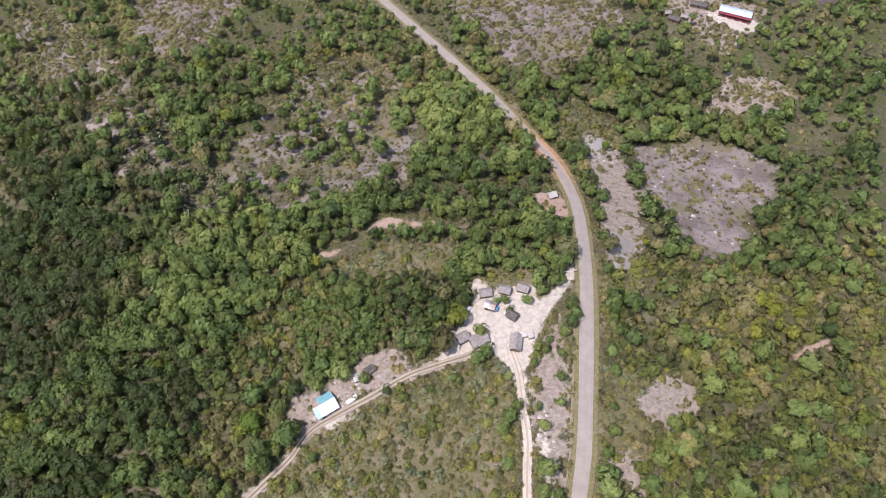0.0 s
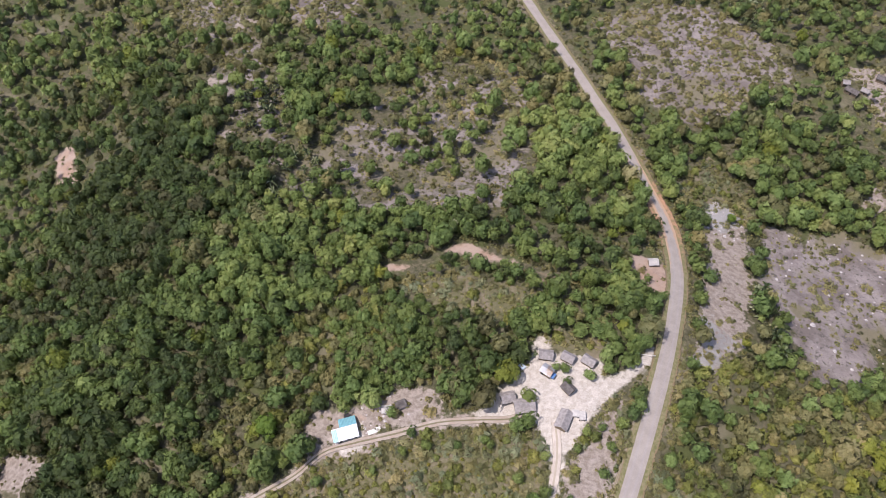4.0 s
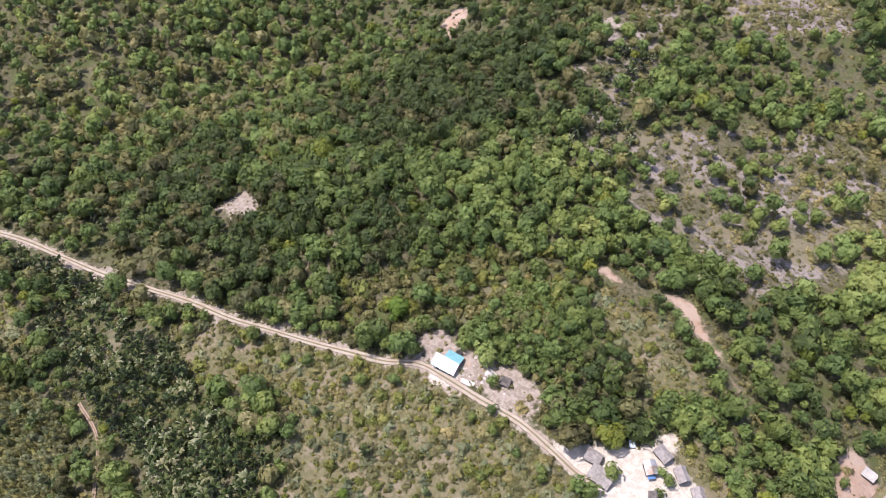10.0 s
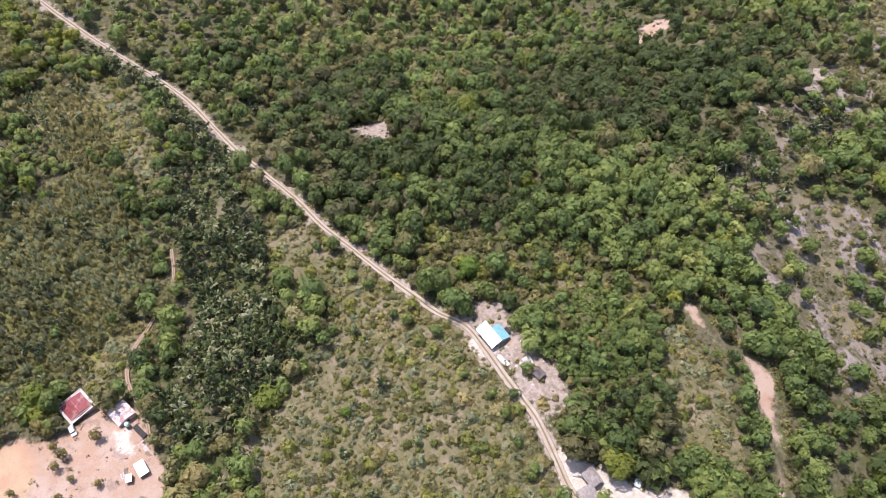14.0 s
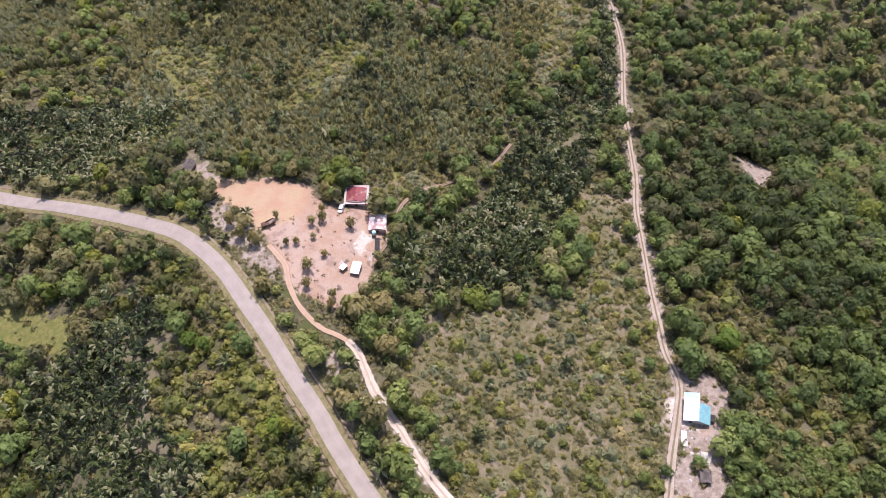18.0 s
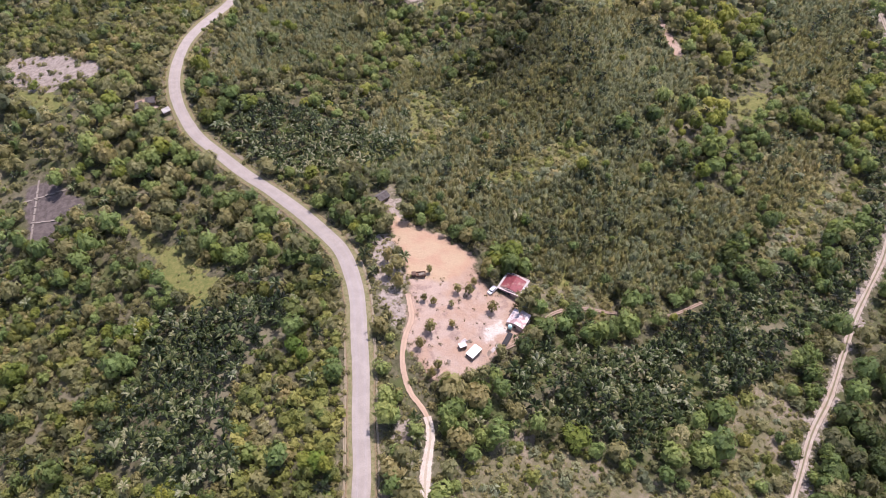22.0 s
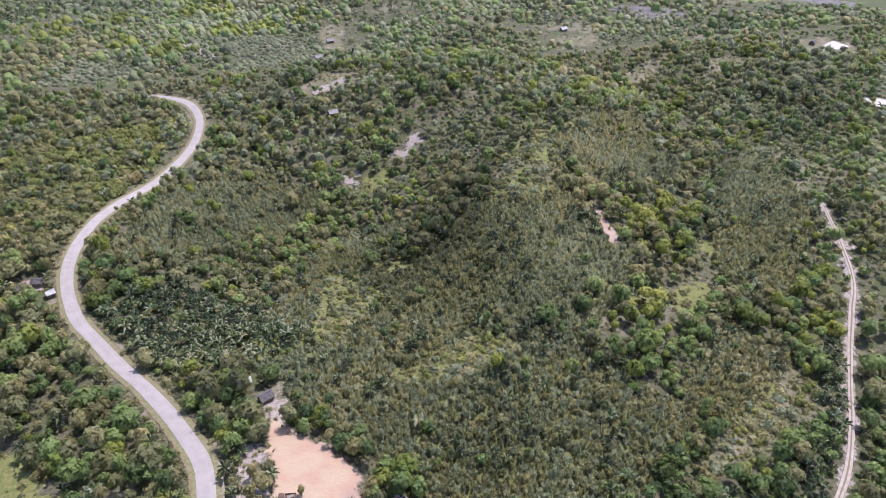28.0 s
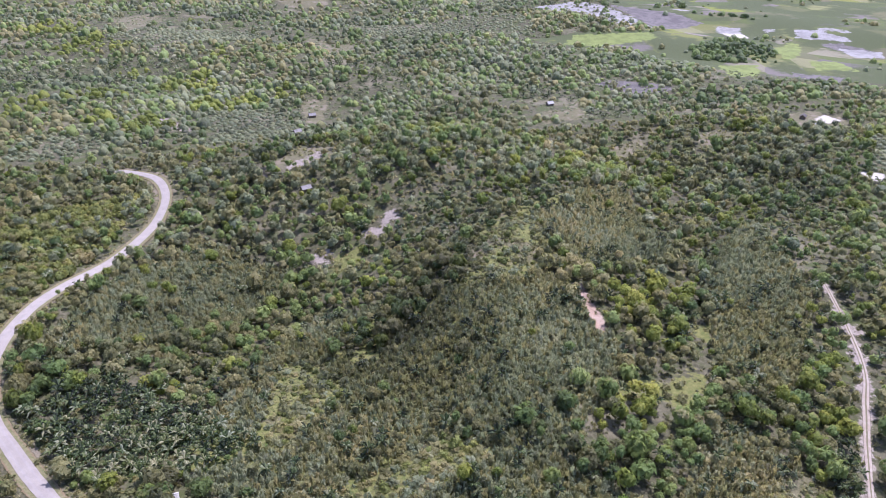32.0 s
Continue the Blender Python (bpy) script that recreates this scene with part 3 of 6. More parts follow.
def depth_in(x, y, polys):
    v = np.full(x.shape, -99.0)
    for p in polys:
        v = np.maximum(v, inside(x, y, p))
    return v


def mesh_of(name, verts, faces, mats, smooth=False, attrs=(), mat_index=None):
    """A mesh from arrays of vertices and of equal-sided faces."""
    verts, faces = np.asarray(verts, np.float32), np.asarray(faces, np.int32)
    me = bpy.data.meshes.new(name)
    me.vertices.add(len(verts))
    me.vertices.foreach_set("co", verts.ravel())
    k = faces.shape[1]
    me.loops.add(faces.size)
    me.loops.foreach_set("vertex_index", faces.ravel())
    me.polygons.add(len(faces))
    me.polygons.foreach_set("loop_start", np.arange(0, faces.size, k, dtype=np.int32))
    me.polygons.foreach_set("use_smooth", np.full(len(faces), smooth))
    for m in mats:
        me.materials.append(m)
    if mat_index is not None:
        me.polygons.foreach_set("material_index", np.asarray(mat_index, np.int32))
    for an, av in attrs:
        av = np.asarray(av, np.float32)
        if av.ndim == 2:
            me.attributes.new(an, "FLOAT_VECTOR", "POINT").data.foreach_set("vector", av.ravel())
        else:
            me.attributes.new(an, "FLOAT", "POINT").data.foreach_set("value", av)
    me.update(calc_edges=True)
    return me


def spread(lo, hi, step, reach, low, high):
    """Grid lines: close in the middle, then coarser down to -low and up to high, then wider and wider towards the horizon."""
    mid = np.r_[np.arange(-low, lo - 4, 7.5), np.arange(lo, hi + 1, step), np.arange(hi + 8, high + 1, 7.5)]
    out = np.cumsum(12 * 1.14 ** np.arange(34))
    out = out[out < reach]
    return np.r_[mid[0] - out[::-1], mid, mid[-1] + out]


def build_ground():
    gx, gy = spread(-330, 240, 3.4, 4200, 950, 330), spread(-420, 430, 3.4, 4200, 1250, 430)
    x, y = np.meshgrid(gx, gy)
    x, y = x.ravel(), y.ravel()
    z = rise(x, y)
    n = len(gx)
    i = (np.arange(len(gy) - 1)[:, None] * n + np.arange(n - 1)).ravel()
    attrs = []
    for kind in BARE:
        v = np.full(x.shape, -30.0)
        for poly in BARE[kind]:
            v = np.maximum(v, inside(x, y, poly))
        if kind == "straw":
            v = np.maximum(v, 5.6 - off_line(x, y, ROAD))

        if kind == "turf":
            v = np.maximum(v, np.minimum(depth_in(x, y, COVER["grey"]) - 3, 1.5))
        if kind == "red":
            v = np.maximum(v, 1.7 + 2.3 * wave(x, y, 6, 2) - off_line(x, y, WASH))
        if kind == "pink":
            v = np.maximum(v, 1.6 - off_line(x, y, TRACK) + 1.2 * wave(x, y, 9, 3))
        if kind == "sand":
            v = np.maximum(v, 1.2 - 2.4 * (y < 20) - off_line(x, y, TRAIL))
        if kind == "ash":
            v = v - 9.0 * np.exp(-(off_line(x, y, FURROW) / 2.4) ** 2) - 6.0 * np.exp(-(off_line(x, y, FURROW + np.array([7.0, 4.0])) / 1.6) ** 2)
            v = np.maximum(v, np.minimum(depth_in(x, y, THIN), 4.0) - 3.6)
        attrs.append((kind, np.clip(v, -30, 30)))
    me = mesh_of("ground", np.c_[x, y, z], np.c_[i, i + 1, i + n + 1, i + n], [ground_mat()], True, attrs)
    tagged(new("ground", me), "rolling ground of leaf litter, dry grass, red earth and pale sand", "ground", kind="structure")


def build_strip(name, line, half, lift, mat, label, cat, red=None, cuts=7, uneven=0.10):
    """A way laid over the ground along a line, its middle slightly higher than its edges."""
    d = np.gradient(line, axis=0)
    d /= np.linalg.norm(d, axis=1)[:, None]
    nrm = np.c_[-d[:, 1], d[:, 0]]
    us = np.linspace(-1, 1, cuts)
    rng = np.random.default_rng(3)
    wob = 1 + uneven * np.convolve(rng.normal(size=len(line) + 8), np.ones(9) / 3, "valid")
    P = line[:, None, :] + nrm[:, None, :] * (us[None, :, None] * half * wob[:, None, None])
    z = np.maximum.reduce([rise(P[..., 0] + a, P[..., 1] + b) for a, b in ((0, 0), (1.5, 0), (-1.5, 0), (0, 1.5), (0, -1.5))])
    z = np.maximum(z, rise(line[:, 0], line[:, 1])[:, None] - 0.1) + lift + 0.06 * (1 - us ** 2)
    V = np.dstack([P, z]).reshape(-1, 3)
    m = len(us)
    i = (np.arange(len(line) - 1)[:, None] * m + np.arange(m - 1)).ravel()
    at = [("across", np.tile(np.abs(us), len(line)))]
    if red is not None:
        at.append(("dust", np.repeat(red, m)))
    me = mesh_of(name, V, np.c_[i, i + m, i + m + 1, i + 1], [mat], True, at)
    return tagged(new(name, me), label, cat, kind="structure")


build_ground()
dust = np.exp(-((ROAD[:, 1] - 255) / 36) ** 2) * 0.62
build_strip("verge", ROAD, 5.2, 0.10, verge_mat(), "dry grass verge with a brown earth ditch along the road", "verge", dust, 15, 0.05)
build_strip("road", ROAD, 2.75, 0.25, road_mat(), "worn pale grey asphalt road with dusty red edges", "road", dust, 9, 0.03)
M_TRACK = track_mat("rutted_earth", (0.36, 0.315, 0.26), (0.31, 0.25, 0.195), (0.165, 0.145, 0.085))
M_PATH = track_mat("trodden_earth", (0.30, 0.215, 0.165), (0.25, 0.19, 0.14), (0.16, 0.13, 0.08))
M_TRAIL = track_mat("pale_sand_way", (0.50, 0.445, 0.375), (0.42, 0.36, 0.295), (0.36, 0.31, 0.235))
build_strip("dirt_track", TRACK, 1.6, 0.12, M_TRACK, "pale rutted earth track with a grassy middle", "track")
M_SPUR = track_mat("orange_earth", (0.41, 0.30, 0.215), (0.36, 0.255, 0.18), (0.35, 0.26, 0.18))
build_strip("sandy_track", TRAIL[TRAIL[:, 1] > 17], 1.9, 0.13, M_TRAIL, "pale sandy track between bushes", "track")
build_strip("yard_track", TRAIL[TRAIL[:, 1] < 18.5], 1.15, 0.10, M_SPUR, "orange earth track into the yard", "track")
M_WORN = track_mat("worn_grass", (0.265, 0.22, 0.155), (0.23, 0.19, 0.125), (0.19, 0.165, 0.10))
for side, lo, hi in ((1, -60, 150), (-1, -20, 60)):
    d = np.gradient(ROAD, axis=0)
    d /= np.linalg.norm(d, axis=1)[:, None]
    worn = (ROAD + np.c_[-d[:, 1], d[:, 0]] * side * -5.0)[(ROAD[:, 1] > lo) & (ROAD[:, 1] < hi)]
    build_strip("verge_path", worn, 0.5, 0.13, M_WORN, "thin worn line in the dry grass beside the road", "path", uneven=0.2)
build_strip("footpath", PATH_E, 0.85, 0.10, M_PATH, "narrow trodden red earth footpath", "path")

# ---- plants ----


def crown_shape(seed, lobes=5, clumps=44, r=1.0, tall=0.8, size=0.42):
    """A crown of radius about 1: leaf clumps over several lobes round a low dark core. Returns vertices and triangles."""
    g = np.random.default_rng(seed)
    V, F, N = [], [], []
    a = g.uniform(0, 6.28, lobes)
    rad = np.sqrt(g.uniform(0.08, 0.6, lobes)) * 0.66
    C = np.c_[rad * np.cos(a), rad * np.sin(a), g.uniform(0.35, 0.75, lobes) * tall]
    C[0] = (0, 0, 0.62 * tall)
    R = g.uniform(0.40, 0.56, lobes)
    R[0] = 0.66
    # core
    k = 5
    for zz, rr in ((-0.05, 0.45), (0.35 * tall, 0.72), (0.85 * tall, 0.40)):
        for j in range(k):
            q = 6.283 * j / k + zz
            s = rr * g.uniform(0.85, 1.1)
            V.append((s * math.cos(q), s * math.sin(q), zz))
            N.append((math.cos(q), math.sin(q), 0.4 + zz))
    V.append((0, 0, 1.02 * tall))
    N.append((0, 0, 1))
    for ring in range(2):
        for j in range(k):
            p, q = ring * k + j, ring * k + (j + 1) % k
            F += [(p, q, q + k), (p, q + k, p + k)]
    F += [(2 * k + j, 2 * k + (j + 1) % k, 3 * k) for j in range(k)]
    for c in range(clumps):
        l = c % lobes
        d = g.normal(size=3)
        d[2] = abs(d[2]) * 0.9 - 0.25
        d /= np.linalg.norm(d)
        p = C[l] + d * R[l] * g.uniform(0.90, 1.06) * np.array([1, 1, 0.9 * tall + 0.2])
        nrm = d + g.normal(size=3) * 0.24 + np.array([0, 0, 0.12])
        nrm /= np.linalg.norm(nrm)
        u = np.cross(nrm, g.normal(size=3))
        u /= np.linalg.norm(u)
        v = np.cross(nrm, u)
        s = size * g.uniform(0.65, 1.25)
        b = len(V)
        V += [tuple(p + u * s * g.uniform(.5, .75) - nrm * s * 0.14), tuple(p + v * s * g.uniform(.4, .6) - u * s * 0.25), tuple(p - v * s * g.uniform(.4, .6) - u * s * g.uniform(.15, .45))]
        F += [(b, b + 1, b + 2)]
        N += [tuple(0.6 * d + 0.4 * nrm + np.array([0, 0, 0.1]))] * 3
    return np.array(V, np.float32), np.array(F, np.int32), unit(N)


def unit(N):
    N = np.array(N, np.float32)
    return N / np.linalg.norm(N, axis=1)[:, None]


def bush_shape(seed, clumps=11, tall=1.0, size=0.8):
    """A small plant: a few upright leaf clumps."""
    g = np.random.default_rng(seed)
    V, F, N = [], [], []
    for c in range(clumps):
        a = g.uniform(0, 6.28)
        r = math.sqrt(g.uniform(0, 1)) * 0.75
        p = np.array([r * math.cos(a), r * math.sin(a), g.uniform(0.15, 0.95) * tall * (1 - 0.5 * r)])
        d = np.array([p[0], p[1], 0.7]) + g.normal(size=3) * 0.5
        d /= np.linalg.norm(d)
        u = np.cross(d, g.normal(size=3))
        u /= np.linalg.norm(u)
        v = np.cross(d, u)
        s = size * g.uniform(0.6, 1.2)
        b = len(V)
        V += [tuple(p + u * s * .6 - d * s * .2), tuple(p + v * s * .5 - u * s * .25), tuple(p - v * s * .5 - u * s * .3)]
        F += [(b, b + 1, b + 2)]
        N += [tuple(np.array([p[0], p[1], 0.55]) + 0.35 * d)] * 3
    return np.array(V, np.float32), np.array(F, np.int32), unit(N)


def palm_shape(seed, fronds=11, segs=3):
    """A palm head of radius about 1: arching fronds, each a folded blade that narrows to its tip."""
    g = np.random.default_rng(seed)
    V, F = [], []
    for f in range(fronds):
        a = 6.283 * f / fronds + g.uniform(-0.25, 0.25)
        up, ln = g.uniform(0.45, 2.1), g.uniform(0.75, 1.15)
        c, s = math.cos(a), math.sin(a)
        b = len(V)
        for k in range(segs + 1):
            u = k / segs
            x, z = ln * u * (0.95 - 0.15 * up * u), up * u * 0.75 - (0.40 + 0.30 * up) * u * u
            w = (0.05, 0.15, 0.14, 0.03)[k] if segs == 3 else 0.125 * (1 - abs(2 * u - 1)) + 0.015
            V += [(x * c - w * s, x * s + w * c, z - 0.05), (x * c, x * s, z + 0.03), (x * c + w * s, x * s - w * c, z - 0.05)]
        for k in range(segs):
            p = b + 3 * k
            F += [(p, p + 1, p + 4), (p, p + 4, p + 3), (p + 1, p + 2, p + 5), (p + 1, p + 5, p + 4)]
    return np.array(V, np.float32), np.array(F, np.int32)


def plant_out(name, shapes, x, y, z, sx, sz, tone, mat, label, cat, seed=1):
    """Many plants joined into one mesh."""
    g = np.random.default_rng(seed)
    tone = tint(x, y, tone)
    rot, pick = g.uniform(0, 6.283, len(x)), g.integers(0, len(shapes), len(x))
    VV, FF, TT, NN, base = [], [], [], [], 0
    for k, (V, F, *N) in enumerate(shapes):
        s = np.where(pick == k)[0]
        if not len(s):
            continue
        c, d = np.cos(rot[s])[:, None], np.sin(rot[s])[:, None]
        X = (V[:, 0] * c - V[:, 1] * d) * sx[s, None] + x[s, None]
        Y = (V[:, 0] * d + V[:, 1] * c) * sx[s, None] + y[s, None]
        Z = V[:, 2] * sz[s, None] + z[s, None]
        VV.append(np.stack([X, Y, Z], -1).reshape(-1, 3))
        FF.append((F[None] + (base + np.arange(len(s)) * len(V))[:, None, None]).reshape(-1, 3))
        TT.append(np.repeat(tone[s], len(V)))
        if N:
            nx, ny = N[0][:, 0] * c - N[0][:, 1] * d, N[0][:, 0] * d + N[0][:, 1] * c
            NN.append(np.stack([nx, ny, np.broadcast_to(N[0][:, 2], nx.shape)], -1).reshape(-1, 3))
        base += len(s) * len(V)
    me = mesh_of(name, np.concatenate(VV), np.concatenate(FF), [mat], False, [("tone", np.concatenate(TT))] + ([("lie", np.concatenate(NN))] if NN else []))
    return tagged(new(name, me), label, cat, kind="stuff")


def scatter(x0, x1, y0, y1, step, seed, jit=0.42):
    g = np.random.default_rng(seed)
    gx, gy = np.meshgrid(np.arange(x0, x1, step), np.arange(y0, y1, step * 0.87))
    gx[1::2] += step / 2
    x = (gx + g.uniform(-jit, jit, gx.shape) * step).ravel()
    y = (gy + g.uniform(-jit, jit, gy.shape) * step).ravel()
    return x, y, g


def survey(x, y):
    """What grows or lies at plan points: distance from ways and into each bare kind and cover."""
    s = {k: depth_in(x, y, BARE[k]) for k in BARE}
    s |= {k: depth_in(x, y, COVER[k]) for k in COVER}
    s["thin"] = depth_in(x, y, THIN)
    s["road"], s["track"] = off_line(x, y, ROAD), np.minimum(off_line(x, y, TRACK), off_line(x, y, TRAIL))
    s["path"] = np.minimum(off_line(x, y, PATH_E), off_line(x, y, WASH) - 2.4 - 1.4 * wave(x, y, 6, 2))
    s["open"] = np.maximum.reduce([s[k] for k in ("sand", "stubble", "red", "pink", "ash", "wet", "turf", "plot")])
    s["fray"] = np.where(np.maximum(s["sand"], s["red"]) > s["open"] - 1, 0.35, 1.0) * (0.6 * wave(x, y, 3.1, 2) + 0.6 * wave(x, y, 8.3, 5))
    s["grey"] = np.where(off_line(x, y, np.repeat(np.array(SHADED_SIDE, float), 2, axis=0)) + 4 * wave(x, y, 7, 3) < 13, -9.0, s["grey"])
    s["roofs"] = np.min([np.hypot(x - a, y - b) for a, b in ROOFS], axis=0)
    return s


ROOFS = [(-46, 111), (-26.5, -30), (-23, -14.5), (-3.5, -2.8), (17.4, 156), (25.4, 157), (33, 157.7), (19, 149.5), (27.4, 145), (28.6, 133), (33, 136), (8, 136), (14, 134),
         (180, 372), (158, 380), (140, 370), (147, 369), (51.6, 216.6), (12, -88), (112, -188), (101, -179.5), (-46, -372), (123, -450)]
NEARBY = [(-250, 70), (-230, 220), (-160, 350), (60, 370), (180, 300), (190, 60), (170, -60), (130, -240), (60, -270), (-150, -280), (-260, -160), (-235, -40)]
SEEN = [(-430, 140), (-410, 260), (-360, 340), (-320, 430), (-90, 490), (270, 490), (300, 400), (240, 290), (205, 190), (185, 90), (185, 0), (200, -90), (215, -200), (240, -320), (300, -500),
        (-620, -500), (-470, -330), (-340, -190), (-350, -90), (-420, 0)]


# Darker and lighter stands, and shade put into leaf colour along the ridge: plan place, radius, change of tone
STANDS_AND_SHADE = [(-60, -330, 60, 0.18), (70, -330, 60, 0.14), (-250, -390, 80, 0.14), (-20, -240, 30, 0.12), (-160, 95, 60, -0.24), (-200, 190, 45, -0.26), (-215, 260, 60, -0.26), (-180, 165, 60, -0.14), (-150, 130, 34, -0.12), (-100, 110, 24, -0.1), (-150, 200, 30, -0.14), (-180, 145, 40, -0.18), (-215, 60, 40, -0.16), (-150, 40, 34, -0.15), (-6, -300, 34, -0.2), (20, -260, 26, -0.14), (-115, 180, 40, 0.20), (-120, 150, 24, 0.14), (-95, -165, 34, -0.30), (-105, -225, 30, -0.22), (-100, -125, 26, -0.2), (-50, 150, 26, 0.14), (-75, 132, 24, 0.16), (-30, 270, 50, 0.14), (-100, 205, 24, 0.16), (-20, 310, 40, 0.12), (-60, -190, 18, -0.25), (-86, -213, 20, -0.25), (-112, -230, 20, -0.28), (-145, -261, 22, -0.28), (-190, -305, 24, -0.25), (-104, -142, 18, 0.14), (-127, -163, 18, 0.16), (-166, -205, 22, 0.18), (-216, -265, 24, 0.16), (-53, -94, 22, 0.1), (-153, 109, 24, 0.08), (-138, 142, 26, 0.08), (-183, 136, 24, 0.05), (-123, 309, 20, 0.1), (-215, 64, 24, -0.15), (-149, 52, 18, -0.15), (-168, 160, 18, -0.16), (-100, 182, 22, -0.16), (-243, 0, 28, -0.12), (-185, 195, 22, -0.12), (-64, -194, 22, -0.25), (-86, -180, 20, -0.22), (-48, -165, 20, -0.2), (-268, -243, 30, -0.2), (30, -145, 32, 0.16), (40, -228, 24, -0.15), (-83, -83, 26, 0.06), (-20, -90, 22, 0.06), (-190, -85, 26, 0.12), (-190, -275, 30, 0.12), (15, 234, 20, -0.12), (107, 147, 26, 0.14), (-67, 267, 20, -0.1)]


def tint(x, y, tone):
    for a, b, r, d in STANDS_AND_SHADE:
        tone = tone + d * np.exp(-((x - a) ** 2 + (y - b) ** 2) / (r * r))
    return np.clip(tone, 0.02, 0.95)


def plain_at(x, y):
    return depth_in(x, y, [BARE["plain"][0]])


def lime_at(x, y):
    v = np.zeros(x.shape, bool)
    for a, b, r in LIME:
        v |= np.hypot(x - a, y - b) < r * (1 + 0.3 * np.sin(3 * np.arctan2(y - b, x - a) + a))
    return v


CROWNS = [crown_shape(s, 7, 100, size=0.44) for s in range(8)]
MID_CROWNS = [crown_shape(20 + s, 4, 28, size=0.66) for s in range(5)]
LOW_CROWNS = [crown_shape(30 + s, 5, 48, size=0.52) for s in range(5)]
BUSHES = [bush_shape(40 + s, 24, 1.0, 0.74) for s in range(6)]
LOW_BUSHES = [bush_shape(54 + s, 14, 1.0, 0.9) for s in range(5)]
PALMS = [palm_shape(60 + s, 13, 2) for s in range(6)]
FAR_PALMS = [palm_shape(70 + s, 7, 2) for s in range(4)]


def clear_of(s, road=7.4, track=3.8, path=2.2, bare=-1.5):
    return (s["road"] > road) & (s["track"] > track) & (s["path"] > path) & (s["open"] + 3.2 * s["fray"] < bare + 1.0) & (s["roofs"] > 6)


# Green woodland: large crowns near, plainer ones further off
x, y, g = scatter(-640, 320, -480, 500, 4.25, 5)
s = survey(x, y)
nearby, seen = depth_in(x, y, [NEARBY]), depth_in(x, y, [SEEN])
u = g.uniform(size=len(x))
keep = clear_of(s) & (seen > 0) & (s["straw"] < -1) & (s["palm"] < -1) & ((s["olive"] < 0) | (u < 0.17)) & ((s["grey"] < -1) | (u < 0.05 + 0.12 * (wave(x, y, 24, 9) > 0.5)))
keep &= u < np.where(s["thin"] > 0, 0.19 + 0.16 * wave(x, y, 17, 5), 0.92 - 0.4 * (wave(x, y, 31) > 0.66) - 0.22 * np.clip((y - 190) / 60, 0, 1) - 0.3 * (y > 200) * (wave(x, y, 19, 4) > 0.45))
south = np.clip((70 - y) / 180, 0, 1)
keep &= g.uniform(size=len(x)) < 1 - 0.30 * south
keep &= (nearby > 0) | (g.uniform(size=len(x)) < np.where(y < -220, 0.8, 0.62))
x, y, nearby, south = x[keep], y[keep], nearby[keep], south[keep]
r = np.exp(g.normal(1.16, 0.34, len(x))) * (1 + 0.18 * wave(x, y, 40, 2)) * (1 - 0.15 * south)
r = np.clip(r, 1.5, 5.6)
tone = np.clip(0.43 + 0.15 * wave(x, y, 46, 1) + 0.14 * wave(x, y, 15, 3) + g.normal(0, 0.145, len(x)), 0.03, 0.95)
z, tall = rise(x, y) + r * 0.3 + g.uniform(0, 1, len(x)) ** 1.5 * 4.5, r * g.uniform(0.9, 1.6, len(x))
young = lime_at(x, y)
tone = np.clip(tone + 0.2 * young, 0.03, 0.95)
lime = young | (g.uniform(size=len(x)) < 0.015 + 0.07 * south) | ((y < -230) & (wave(x, y, 14, 7) > 0.86))
kind = g.uniform(size=len(x)) < 0.16 + 0.40 * south + 0.25 * wave(x, y, 52, 8)       # olive-leaved trees mixed in
haze_pale = (nearby <= 0) & (y < -190) & (g.uniform(size=len(x)) < 0.34 + 0.3 * wave(x, y, 38, 5))      # far slope trees given the grey leaf colour in place of haze
for nm, mask, shp, mat, label in (
        ("outer_grey_woodland", haze_pale & ~lime, MID_CROWNS, M_GREY, "trees on far slopes, coloured pale grey-green for haze"),
        ("woodland", (nearby > 0) & ~lime & ~kind, CROWNS, M_GREEN, "dense green broadleaf trees in full leaf"),
        ("olive_woodland", (nearby > 0) & ~lime & kind, CROWNS, M_OLIVE, "dull olive-green trees standing among greener ones"),
        ("outer_woodland", (nearby <= 0) & ~lime & ~kind & ~haze_pale, MID_CROWNS, M_GREEN, "green broadleaf trees further off"),
        ("outer_olive_woodland", (nearby <= 0) & ~lime & kind & ~haze_pale, MID_CROWNS, M_OLIVE, "dull olive-green trees further off"),
        ("lime_stand", lime, CROWNS, M_LIME, "stands of young trees in yellow-green leaf")):
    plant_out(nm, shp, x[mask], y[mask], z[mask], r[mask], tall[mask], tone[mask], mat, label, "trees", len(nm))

# Undergrowth that fills the woodland floor
x, y, g = scatter(-260, 200, -260, 370, 3.3, 15)
s = survey(x, y)
keep = clear_of(s, 5.6, 2.6, 1.2, -0.5) & (depth_in(x, y, [NEARBY]) > 0) & (s["straw"] < 0) & (s["olive"] < 0) & (s["grey"] < 0)
keep &= g.uniform(size=len(x)) < np.where(s["thin"] > 0, 0.40, 0.72)
x, y = x[keep], y[keep]
r = g.uniform(0.7, 1.9, len(x))
tone = np.clip(0.30 + 0.2 * wave(x, y, 22, 3) + g.normal(0, 0.12, len(x)), 0.05, 0.95)
plant_out("undergrowth", LOW_BUSHES, x, y, rise(x, y), r, r * g.uniform(0.8, 1.5, len(x)), tone, M_OLIVE, "low olive undergrowth between the trees", "bushes", 3)

